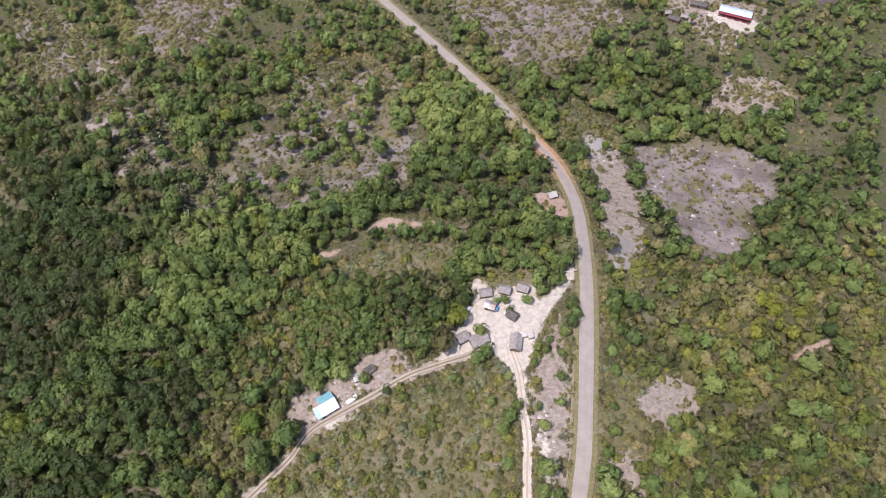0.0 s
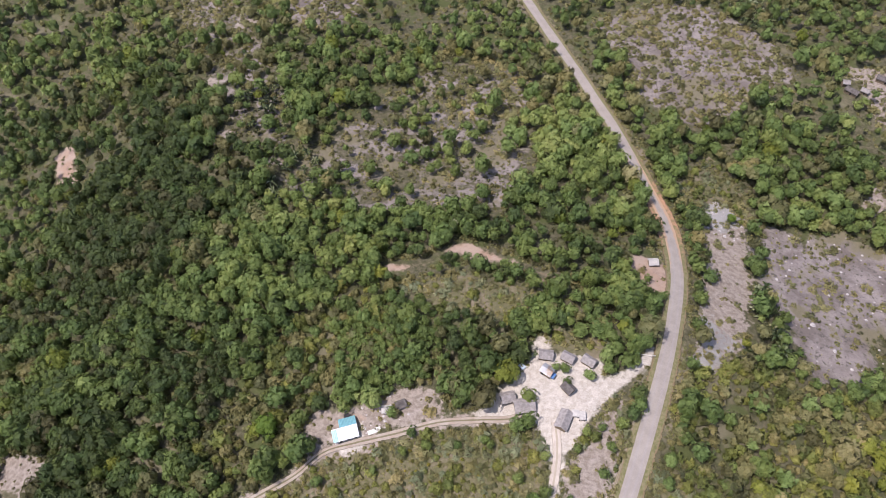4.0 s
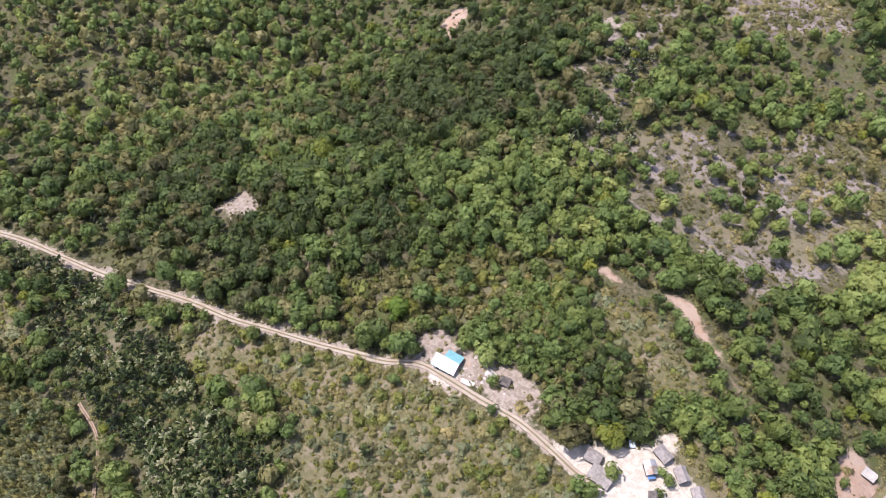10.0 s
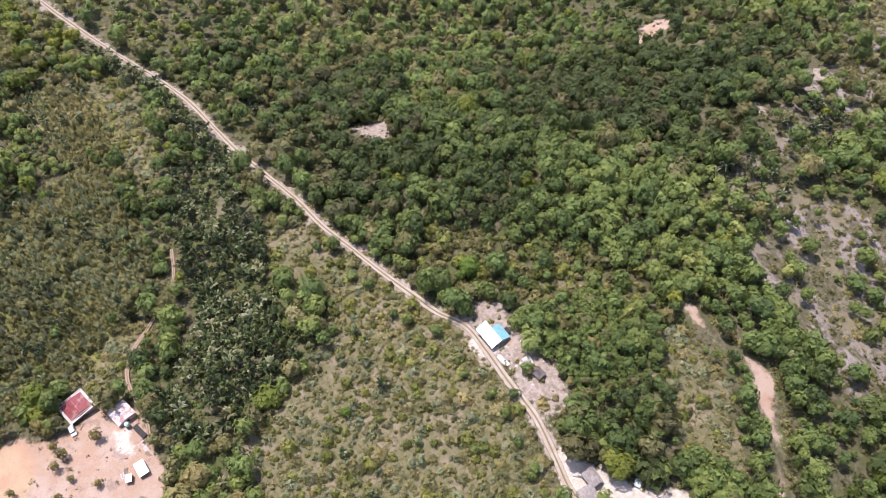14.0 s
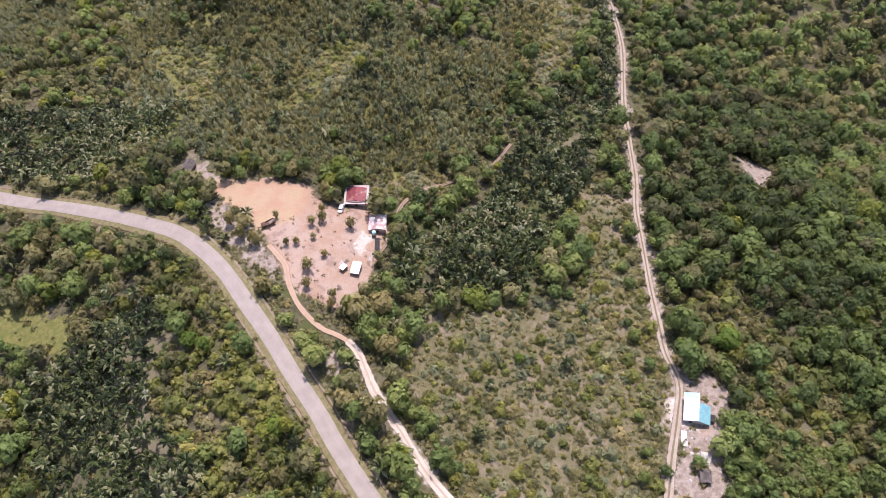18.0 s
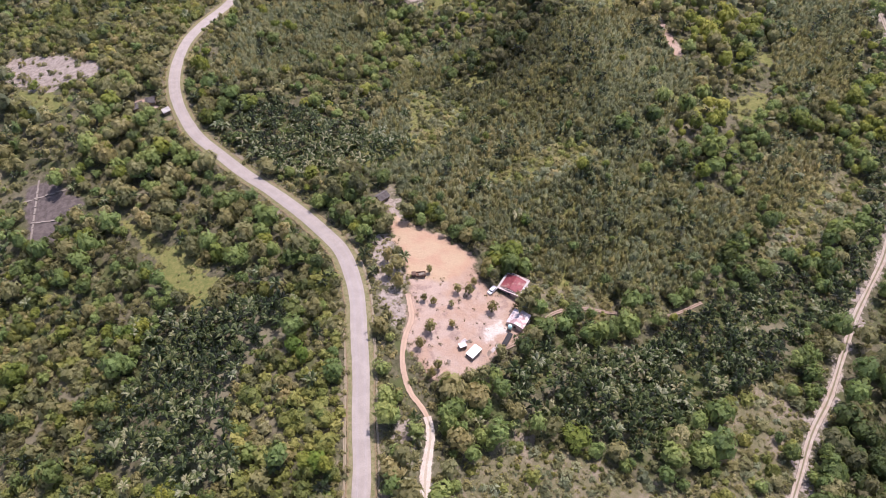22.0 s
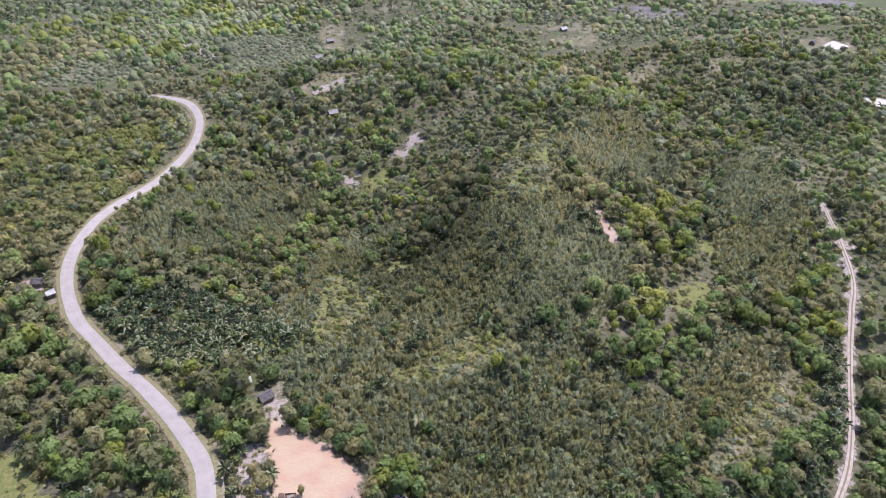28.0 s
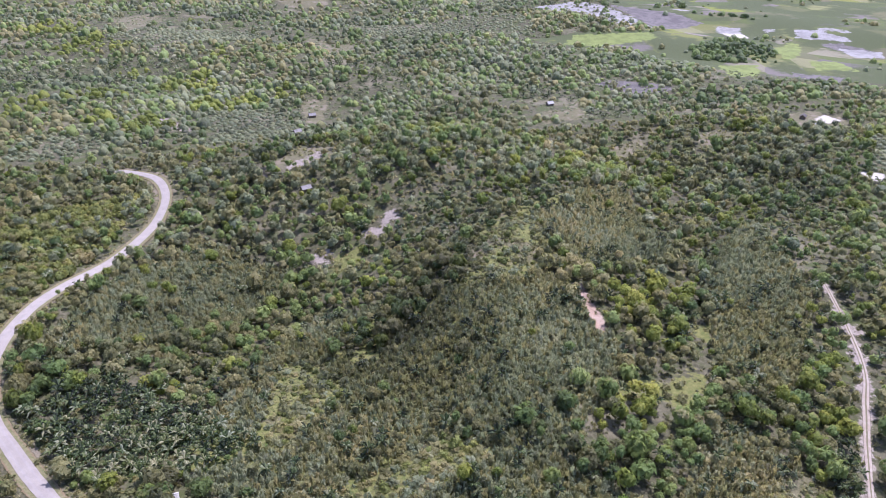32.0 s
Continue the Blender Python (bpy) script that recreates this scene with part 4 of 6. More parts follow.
x, y, g = scatter(-470, 300, -480, 500, 5.2, 16)
s = survey(x, y)
keep = clear_of(s, 5, 3, 1.5, -0.5) & (depth_in(x, y, [NEARBY]) < 0) & (depth_in(x, y, [SEEN]) > 0) & (s["olive"] < 0) & (g.uniform(size=len(x)) < 0.8)
x, y = x[keep], y[keep]
r = g.uniform(1.1, 2.6, len(x))
tone = np.clip(0.45 + 0.2 * wave(x, y, 22, 3) + g.normal(0, 0.12, len(x)), 0.05, 0.95)
plant_out("outer_undergrowth", [bush_shape(95 + k, 11, 0.9, 0.9) for k in range(4)], x, y, rise(x, y), r, r, tone, M_OLIVE, "low olive undergrowth further off", "bushes", 3)

# A dark even-topped grove beside the house
x, y, g = scatter(-70, -10, 115, 170, 2.5, 17)
keep = depth_in(x, y, [[(-44, 123), (-64, 149), (-52, 166), (-29, 162), (-17, 146), (-25, 132)]]) + 2 * wave(x, y, 5, 2) > 0
x, y = x[keep], y[keep]
r = g.uniform(1.4, 2.2, len(x))
plant_out("grove", LOW_CROWNS, x, y, rise(x, y) + 2.2, r, r * g.uniform(1.0, 1.4, len(x)), np.clip(0.34 + g.normal(0, 0.06, len(x)), 0.05, 0.9), M_GREEN, "dark close-grown grove of even height", "trees", 14)

# Close scrub east of the road
x, y, g = scatter(-120, 260, -420, 200, 3.2, 6)
s = survey(x, y)
keep = clear_of(s, 6.0, 3.0, 2, -0.8) & (depth_in(x, y, [SEEN]) > 0) & (s["straw"] < 0) & (s["olive"] > -1) & (s["palm"] < 0) & (depth_in(x, y, [CARPET]) < -1)
keep &= g.uniform(size=len(x)) < np.where(s["thin"] > 0, 0.7, 0.84)
x, y = x[keep], y[keep]
r = np.clip(np.exp(g.normal(0.80, 0.36, len(x))), 0.9, 4.6)
tone = np.clip(0.46 + 0.2 * wave(x, y, 25, 3) + 0.14 * wave(x, y, 9, 1) + g.normal(0, 0.17, len(x)), 0.05, 0.95)
green = g.uniform(size=len(x)) < 0.55 + 0.4 * wave(x, y, 35, 7)
for nm, mask, mat, label in (("scrub", ~green, M_OLIVE, "close olive-green scrub of low bushes"), ("green_scrub", green, M_LEAFY, "close fresh green scrub and young trees")):
    plant_out(nm, LOW_CROWNS, x[mask], y[mask], rise(x[mask], y[mask]) + 0.1, r[mask], (r * g.uniform(0.8, 1.5, len(x)))[mask], tone[mask], mat, label, "bushes", 4)

# Pale thicket of thin young trees on the slopes
x, y, g = scatter(-340, 100, -340, 0, 2.05, 7)
s = survey(x, y)
keep = clear_of(s, 4.8, 3.0, 1.5, -0.8) & (s["straw"] < 0) & (s["grey"] > -2) & (s["palm"] < 0) & (g.uniform(size=len(x)) < 0.93)
x, y = x[keep], y[keep]
r = g.uniform(1.1, 2.1, len(x))
tone = np.clip(0.55 + 0.20 * wave(x, y, 33, 4) + 0.12 * wave(x, y, 8, 2) + g.normal(0, 0.07, len(x)), 0.05, 0.98)
soft = g.uniform(size=len(x)) < 0.52 + 0.4 * wave(x, y, 26, 6)
high = r * g.uniform(1.6, 3.2, len(x))
for nm, mask, mat, label in (("thicket", soft, M_GREY, "pale grey-green thicket of thin young trees"), ("olive_thicket", ~soft, M_OLIVE, "olive thicket of thin young trees")):
    plant_out(nm, BUSHES, x[mask], y[mask], rise(x[mask], y[mask]), r[mask], high[mask], tone[mask], mat, label, "thicket", 5)

# Low growth on the dry grass
x, y, g = scatter(-220, 110, -290, 320, 2.9, 12)
s = survey(x, y)
keep = (s["straw"] > -1.5) & clear_of(s, 4.6, 2.8, 1.2, 0.5) & (g.uniform(size=len(x)) < 0.84 + 0.30 * wave(x, y, 10, 4))
x, y = x[keep], y[keep]
r = np.clip(np.exp(g.normal(0.50, 0.42, len(x))), 0.6, 3.4)
tone = np.clip(0.50 + 0.18 * wave(x, y, 14, 6) + g.normal(0, 0.14, len(x)), 0.05, 0.95)
sort = g.uniform(size=len(x))
for nm, mask, mat, label in (("dry_bushes", sort < 0.30, M_GREY, "round grey-green bushes on dry grass"), ("green_bushes", (sort >= 0.30) & (sort < 0.52), M_LEAFY, "round fresh green bushes on dry grass"), ("olive_bushes", sort >= 0.52, M_OLIVE, "round olive bushes on dry grass")):
    plant_out(nm, LOW_CROWNS if mat == M_LEAFY else BUSHES, x[mask], y[mask], rise(x[mask], y[mask]) - 0.05, r[mask], (r * g.uniform(0.7, 1.2, len(x)))[mask], tone[mask], mat, label, "bushes", 6)
x, y, g = scatter(-220, 110, -290, 320, 1.55, 18)
s = survey(x, y)
keep = (s["straw"] > -1) & clear_of(s, 4.4, 2.4, 1.0, 0.5) & (g.uniform(size=len(x)) < 0.68 + 0.3 * wave(x, y, 6, 3))
x, y = x[keep], y[keep]
r = g.uniform(0.35, 1.1, len(x))
plant_out("grass_tussocks", [bush_shape(48 + k, 9, 0.7, 0.8) for k in range(4)], x, y, rise(x, y) - 0.03, r, r * 0.8, np.clip(0.48 + 0.15 * wave(x, y, 9, 2) + g.normal(0, 0.15, len(x)), 0.05, 0.95), M_OLIVE, "pale grass tussocks in the dry field", "grass", 16)

# Thin growth on the cleared ground
x, y, g = scatter(-290, 260, -330, 440, 3.0, 13)
s = survey(x, y)
bare = np.maximum.reduce([s["ash"], s["pink"], s["thin"], np.where(np.hypot(x, y + 33) < 60, -9, s["red"] - 3), s["turf"]])
keep = (bare > -2) & (s["road"] > 4) & (s["track"] > 2.2) & (s["roofs"] > 5) & (s["sand"] < 0) & (s["wet"] < 0) & (s["plot"] < 0) & (g.uniform(size=len(x)) < 0.34 + 0.32 * (wave(x, y, 13, 3) > 0.25) + 0.42 * (y > 300))
x, y = x[keep], y[keep]
r = np.clip(np.exp(g.normal(-0.1, 0.6, len(x))) * (1 + 0.5 * (y > 300)), 0.3, 3.4)
tone = np.clip(0.50 + 0.15 * wave(x, y, 10, 2) + g.normal(0, 0.15, len(x)), 0.05, 0.95)
plant_out("regrowth", BUSHES, x, y, rise(x, y) - 0.05, r, r * g.uniform(0.6, 1.2, len(x)), tone, M_OLIVE, "scattered low regrowth on bare cleared ground", "bushes", 7)

# Bushes in the old furrows of the clearing
g = np.random.default_rng(44)
q = np.concatenate([FURROW, FURROW + np.array([7.0, 4.0])])
q = q[g.uniform(size=len(q)) < 0.75]
q = q + g.normal(0, 0.8, q.shape)
r = g.uniform(0.5, 1.7, len(q))
plant_out("furrow_growth", BUSHES, q[:, 0], q[:, 1], rise(q[:, 0], q[:, 1]) - 0.05, r, r * 0.8, np.clip(0.35 + g.normal(0, 0.15, len(q)), 0.05, 0.9), M_OLIVE, "dark low growth along old furrows", "bushes", 13)

# Dry twiggy shrubs on the yard's bare earth
x, y, g = scatter(-32, 22, -82, 10, 1.6, 23)
s = survey(x, y)
edge = depth_in(x, y, BARE["red"][:1])
keep = (edge > -3) & (s["track"] > 1.6) & (s["roofs"] > 5.5) & (depth_in(x, y, BARE["ochre"]) < 1.5) & (g.uniform(size=len(x)) < np.where(edge < 3, 0.42, 0.09 + 0.2 * (wave(x, y, 5, 3) > 0.55)))
x, y = x[keep], y[keep]
r = np.clip(np.exp(g.normal(-0.35, 0.4, len(x))), 0.3, 1.4)
plant_out("yard_scrub", [bush_shape(47 + k, 12, 1.1, 0.6) for k in range(4)], x, y, rise(x, y), r, r * g.uniform(0.7, 1.4, len(x)), np.clip(0.42 + g.normal(0, 0.16, len(x)), 0.05, 0.95), leaf_mat("leaf_dry", DRY), "dry brownish twiggy shrubs on bare earth", "bushes", 14)

# Low growth along the ways
x, y, g = scatter(-120, 130, -260, 340, 1.9, 14)
s = survey(x, y)
way = np.minimum(s["road"] - 4.6, np.minimum(s["track"] - 2.0, s["path"] - 1.0))
keep = (way > 0) & (way < 5.5) & (s["open"] < 0.5) & (s["roofs"] > 5) & (g.uniform(size=len(x)) < 0.72 + 0.3 * wave(x, y, 7, 4))
x, y = x[keep], y[keep]
r = np.clip(np.exp(g.normal(-0.05, 0.45, len(x))), 0.4, 2.0)
tone = np.clip(0.5 + 0.2 * wave(x, y, 12, 3) + g.normal(0, 0.14, len(x)), 0.05, 0.95)
plant_out("wayside_growth", BUSHES, x, y, rise(x, y) - 0.05, r, r * g.uniform(0.6, 1.1, len(x)), tone, M_OLIVE, "tangled low growth beside the road and tracks", "bushes", 11)

# A carpet of fresh low shrubs east of the road
x, y, g = scatter(60, 130, 10, 90, 1.5, 21)
keep = (depth_in(x, y, [CARPET]) + 3 * wave(x, y, 6, 2) > -1) & (g.uniform(size=len(x)) < 0.95)
x, y = x[keep], y[keep]
r = g.uniform(0.8, 1.5, len(x))
tone = np.clip(0.80 + 0.15 * wave(x, y, 9, 3) + g.normal(0, 0.12, len(x)), 0.05, 0.95)
plant_out("shrub_carpet", BUSHES, x, y, rise(x, y), r, r * 0.9, tone, M_LIME, "bright green carpet of low shrubs", "bushes", 12)

# Growth at the palms' feet, its low tone painting the shade in the gaps
x, y, g = scatter(-260, 130, -190, 60, 3.0, 22)
s = survey(x, y)
keep = clear_of(s, 6.0, 3.2, 2.0, -1) & (s["palm"] > -1) & (g.uniform(size=len(x)) < 0.6)
x, y = x[keep], y[keep]
r = g.uniform(0.9, 2.0, len(x))
plant_out("palm_undergrowth", BUSHES, x, y, rise(x, y), r, r * 0.9, np.clip(0.22 + g.normal(0, 0.12, len(x)), 0.03, 0.9), M_GREEN, "green undergrowth beneath the palms, darkened for their shade", "bushes", 12)

# Palms
x, y, g = scatter(-430, 320, -420, 470, 3.7, 8)
s = survey(x, y)
pick = (s["palm"] > 0) & (g.uniform(size=len(x)) < 0.80 + 0.35 * wave(x, y, 9, 7))
pick |= (wave(x, y, 37, 6) + 0.4 * wave(x, y, 12, 2) > 0.80) & (s["straw"] < -1) & (s["olive"] < -2) & (g.uniform(size=len(x)) < 0.38)
pick |= (y < 60) & (y > -330) & (s["straw"] < -1) & (g.uniform(size=len(x)) < 0.045 + 0.08 * (wave(x, y, 19, 8) > 0.4))
keep = clear_of(s, 6.5, 3.6, 2.0, -1) & (depth_in(x, y, [SEEN]) > 0) & pick
x, y = x[keep], y[keep]
r = g.uniform(2.1, 4.3, len(x))
tone = np.clip(0.45 + 0.18 * wave(x, y, 13, 5) + g.normal(0, 0.17, len(x)), 0.03, 0.97)
plant_out("palm_grove", PALMS, x, y, rise(x, y) + g.uniform(1.5, 5.5, len(x)), r, r * g.uniform(0.9, 1.3, len(x)), tone, M_PALM, "dark green palms with long arching fronds", "palms", 8)

# Far woods


def dome_shape(seed):
    """A far crown: a lumpy dome."""
    g = np.random.default_rng(seed)
    V = [(0, 0, g.uniform(0.75, 0.95))]
    for rr, zz in ((0.62, 0.62), (0.95, 0.05)):
        V += [(rr * g.uniform(0.75, 1.15) * math.cos(a), rr * g.uniform(0.75, 1.15) * math.sin(a), zz * g.uniform(0.8, 1.2)) for a in np.arange(6) * 1.0472 + g.uniform(0, 1)]
    F = [(0, 1 + j, 1 + (j + 1) % 6) for j in range(6)]
    for j in range(6):
        p, q = 1 + j, 1 + (j + 1) % 6
        F += [(p, p + 6, q + 6), (p, q + 6, q)]
    return np.array(V, np.float32), np.array(F, np.int32), unit([(v[0], v[1], v[2] + 0.25) for v in V])


FAN = [(230, -300), (300, -500), (430, -900), (560, -1500), (-1600, -1350), (-1150, -640), (-780, -400), (-570, -220), (-430, -110), (-330, -150)]
# Far cover by area: close smooth thicket, dark palms, open grass; the rest is mixed wood
FAR_COVER = {
    "thicket": [[(22, -629), (-39, -641), (-62, -485), (-24, -421), (22, -463)], [(-369, -426), (-557, -406), (-500, -325), (-330, -350)], [(-60, -870), (-20, -990), (120, -980), (190, -900), (60, -860)],
                [(150, -560), (100, -540), (110, -480), (180, -500)], [(-160, -1010), (-420, -960), (-400, -850), (-180, -900)]],
    "palm": [[(275, -820), (133, -839), (60, -800), (40, -760), (117, -740), (240, -670)], [(-255, -574), (-304, -530), (-354, -602), (-297, -641)], [(-180, -640), (-110, -640), (-100, -760), (-190, -770)], [(-360, -480), (-310, -470), (-330, -540), (-380, -540)]],
    "grass": [[(221, -1022), (73, -1103), (-148, -972), (-140, -914), (66, -957), (184, -960)], [(-235, -600), (-262, -520), (-320, -500), (-330, -560)], [(-62, -652), (-91, -651), (-110, -590), (-75, -540)], [(-20, -430), (-60, -470), (-110, -440), (-60, -395)],
              [(-450, -640), (-560, -640), (-560, -560), (-480, -560)]],
    "grove": [[(-571, -748), (-659, -802), (-701, -755), (-647, -676), (-583, -687), (-552, -709)], [(-675, -1006), (-729, -953), (-779, -902), (-785, -914), (-735, -965), (-681, -1018)], [(-430, -560), (-500, -540), (-520, -500), (-440, -510)]],
}
bare_far = BARE["sand"] + BARE["straw"][-14:] + BARE["stubble"] + BARE["paddy"] + BARE["fallow"]
parts = []
for step, lim in ((6.3, 1), (24.0, -1)):
    x, y, g = scatter(-1500 if lim > 0 else -1700, 600 if lim > 0 else 900, -1500 if lim > 0 else -1900, -90 if lim > 0 else 900, step, 9)
    keep = (depth_in(x, y, [FAN]) * lim > 0) & (depth_in(x, y, [SEEN]) < 0)
    keep &= g.uniform(size=len(x)) < np.clip(1.6 - np.hypot(x, y) / 1000, 0.3, 1)
    x, y = x[keep], y[keep]
    shut, grove = depth_in(x, y, FAR_COVER["thicket"]) > 0, depth_in(x, y, FAR_COVER["grove"]) > 0
    keep = (depth_in(x, y, bare_far) + 4 * wave(x, y, 11, 3) < -2) | (g.uniform(size=len(x)) < np.where(plain_at(x, y) > 0, 0.03, 0.24))
    keep &= (g.uniform(size=len(x)) < 0.84 + 0.4 * wave(x, y, 47, 2) - 0.55 * (depth_in(x, y, FAR_COVER["grass"]) > 0)) | shut
    keep &= (plain_at(x, y) + 30 * wave(x, y, 60, 1) < 0) | (g.uniform(size=len(x)) < 0.015 + 0.4 * (wave(x, y, 40, 5) > 0.72)) | grove
    parts.append(np.c_[x, y][keep])
x, y = np.concatenate(parts).T
g = np.random.default_rng(77)
shut = depth_in(x, y, FAR_COVER["thicket"]) + 6 * wave(x, y, 15, 4) > 0
r = np.clip(np.exp(g.normal(1.20, 0.36, len(x))), 1.4, 6.5) * (1 + 0.25 * np.clip((np.hypot(x, y) - 700) / 600, 0, 1))
r = np.where(shut, g.uniform(2.4, 3.6, len(x)), r)
tone = np.clip(0.45 + 0.20 * wave(x, y, 80, 3) + 0.16 * wave(x, y, 31, 1) + g.normal(0, 0.13, len(x)) - 0.22 * (depth_in(x, y, FAR_COVER["grove"]) > 0), 0.03, 0.97)
tall = r * np.where(shut, g.uniform(0.7, 1.0, len(x)), g.uniform(0.9, 1.7, len(x)))
FAR = [dome_shape(80 + k) for k in range(8)]
sort = g.uniform(size=len(x)) + 0.45 * wave(x, y, 70, 9)
sort = np.where(shut, 0.9, np.where(depth_in(x, y, FAR_COVER["grove"]) > 0, 0.4, sort))
far_palm = (depth_in(x, y, FAR_COVER["palm"]) + 12 * wave(x, y, 18, 5) > 0) & (g.uniform(size=len(x)) < 0.75) | (~shut & (g.uniform(size=len(x)) < 0.05))
far_lime = np.zeros(len(x), bool)
for a, b, q in ((198, -639, 20), (179, -645, 18), (160, -660, 16), (124, -673, 17), (45, -725, 24), (62, -715, 16), (10, -654, 20), (-12, -662, 14), (30, -645, 14), (119, -594, 15), (75, -574, 17), (183, -900, 26), (150, -890, 20), (239, -992, 26), (205, -980, 20),
                (56, -1055, 24), (-62, -812, 14), (-51, -672, 13), (-165, -460, 18), (-150, -452, 12), (-175, -530, 16), (-200, -520, 12), (44, -453, 8), (147, -417, 9), (-201, -426, 10), (-458, -350, 10), (-553, -418, 12), (204, -596, 10), (-375, -266, 9), (110, -780, 14), (20, -800, 12), (-130, -700, 10)):
    far_lime |= np.hypot(x - a, y - b) < q * (1.15 + 0.35 * np.sin(3 * np.arctan2(y - b, x - a) + a))
far_lime &= g.uniform(size=len(x)) < 0.9
for nm, mask, mat, label in (("far_woods", sort < 0.28, M_OLIVE, "distant olive woods on low hills"), ("far_green_woods", (sort >= 0.28) & (sort < 0.66), M_GREEN, "distant green woods on low hills"),
                             ("far_thicket", sort >= 0.66, M_GREY, "distant grey-green thicket on low hills"), ("far_lime_stand", sort > -9, M_LIME, "distant stands in yellow-green leaf"),
                             ("far_palms", sort > -9, M_PALM, "distant dark palms in the hollows")):
    mask = mask & (far_lime if "lime" in nm else ~far_lime & far_palm if "palm" in nm else ~far_lime & ~far_palm)
    plant_out(nm, FAR_PALMS if "palm" in nm else FAR, x[mask], y[mask], rise(x[mask], y[mask]) + (2.0 if "palm" in nm else 0), r[mask], tall[mask], tone[mask], mat, label, "woods", 9)
# low growth between the far woods
x, y, g = scatter(-900, 520, -1150, -380, 8.0, 19)
keep = (depth_in(x, y, [SEEN]) < 0) & (plain_at(x, y) < 0) & (depth_in(x, y, BARE["sand"] + BARE["pink"]) < 0) & (g.uniform(size=len(x)) < 0.6)
x, y = x[keep], y[keep]
r = g.uniform(1.2, 3.4, len(x))
tone = np.clip(0.52 + 0.2 * wave(x, y, 60, 3) + g.normal(0, 0.1, len(x)), 0.05, 0.95)
plant_out("far_scrub", [bush_shape(90 + k, 9, 0.9, 1.0) for k in range(3)], x, y, rise(x, y), r, r * 0.7, tone, M_GREY, "distant pale scrub", "scrub", 10)

# ---- single trees, palms and tufts ----


def part(name, me, parent, label="", m=None):
    """One mesh object under a thing or a part."""
    ob = new(name, me)
    ob.parent = parent
    if m is not None:
        ob.matrix_basis = m
    return tagged(ob, label)


def tube(points, radii, sides=6):
    """A tapered round limb along points, as vertices and triangles."""
    V, F = [], []
    for p, r in zip(points, radii):
        V += [(p[0] + r * math.cos(6.283 * j / sides), p[1] + r * math.sin(6.283 * j / sides), p[2]) for j in range(sides)]
    for k in range(len(points) - 1):
        for j in range(sides):
            a, b = k * sides + j, k * sides + (j + 1) % sides
            F += [(a, b, b + sides), (a, b + sides, a + sides)]
    return V, F


def joined(pieces):
    VV, FF, n = [], [], 0
    for V, F in pieces:
        VV.append(np.array(V, float))
        FF.append(np.array(F, int) + n)
        n += len(V)
    return np.concatenate(VV), np.concatenate(FF)


def make_tree(seed, mat, label, group, tall=1.15, clumps=360):
    """A broadleaf tree of crown radius 1: tapered trunk with limbs, and a crown of many leaf clumps."""
    g = np.random.default_rng(seed)
    root = tagged(new("tree"), label, "tree", group)
    limbs = [tube([(0, 0, 0), (0.03, 0.02, 0.45), (0.0, 0.05, 0.9)], [0.11, 0.085, 0.05], 7)]
    for k in range(4):
        a = 6.283 * k / 4 + g.uniform(-0.4, 0.4)
        limbs.append(tube([(0.02, 0.02, 0.42 + 0.06 * k), (0.3 * math.cos(a), 0.3 * math.sin(a), 0.75), (0.55 * math.cos(a), 0.55 * math.sin(a), 0.98)], [0.05, 0.035, 0.018], 5))
    part("trunk", mesh_of("trunk", *joined(limbs), [M_BARK], True), root)
    V, F, N = crown_shape(seed, 7, clumps, tall=tall, size=0.32)
    V[:, 2] += 0.5
    part("crown", mesh_of("crown", V, F, [mat], attrs=[("lie", N)]), root)
    return root


def make_palm(seed, label, group):
    g = np.random.default_rng(seed)
    root = tagged(new("palm_tree"), label, "palm", group)
    part("trunk", mesh_of("trunk", *tube([(0, 0, 0), (0.03, 0.0, 0.6), (0.05, 0.04, 1.2)], [0.09, 0.07, 0.06], 7), [M_BARK], True), root)
    V, F = palm_shape(seed, 17)
    V = V * 1.0 + np.array([0.05, 0.04, 1.2], np.float32)
    part("crown", mesh_of("crown", V, F, [M_PALM1]), root)
    return root


def sow(roots, spots, seed, low, high, lift=1.0):
    """Copies of a few grown plants at plan spots; the first ones are the originals."""
    g = np.random.default_rng(seed)
    for k, spot in enumerate(spots):
        px, py = spot[:2]
        r = spot[2] if len(spot) > 2 else g.uniform(low, high)
        m = Matrix.Translation((px, py, rise1(px, py) - 0.1)) @ Matrix.Rotation(g.uniform(0, 6.28), 4, "Z")
        ob = roots[k] if k < len(roots) else copy_thing(roots[k % len(roots)], m)
        ob.matrix_basis = m @ Matrix.Diagonal((r, r, r * lift * g.uniform(0.85, 1.2), 1))


VILLAGE_TREES = [(12, 168, 4.5), (7, 162, 4.5), (16, 172, 5), (3, 168, 4.5), (28, 169, 4.2), (33, 171, 4), (39, 161, 4), (42, 165, 3.5), (53, 145, 3.6), (52, 149, 4), (51, 141, 3.4), (48, 137, 3), (37, 131, 2.4), (37, 99, 3),
                 (35, 124, 2.2), (25, 119, 2.4), (25, 103, 3.6), (22, 99, 3.4), (28, 107, 3), (15, 138, 3.6), (17, 129, 3.8), (18, 109, 2.6), (36, 107, 2), (42, 134, 2.2), (27, 147, 2.4),
                 (25, 152, 2.6), (34, 152, 3.0), (22, 152, 2.2), (46, 128, 2.4), (45, 118, 2.6), (44, 108, 2.2), (13, 126, 2.6), (-22, 116, 2.6), (-31, 121, 2.8), (6, 118, 2.2), (50, 205, 2.2), (57, 198, 2.4)]
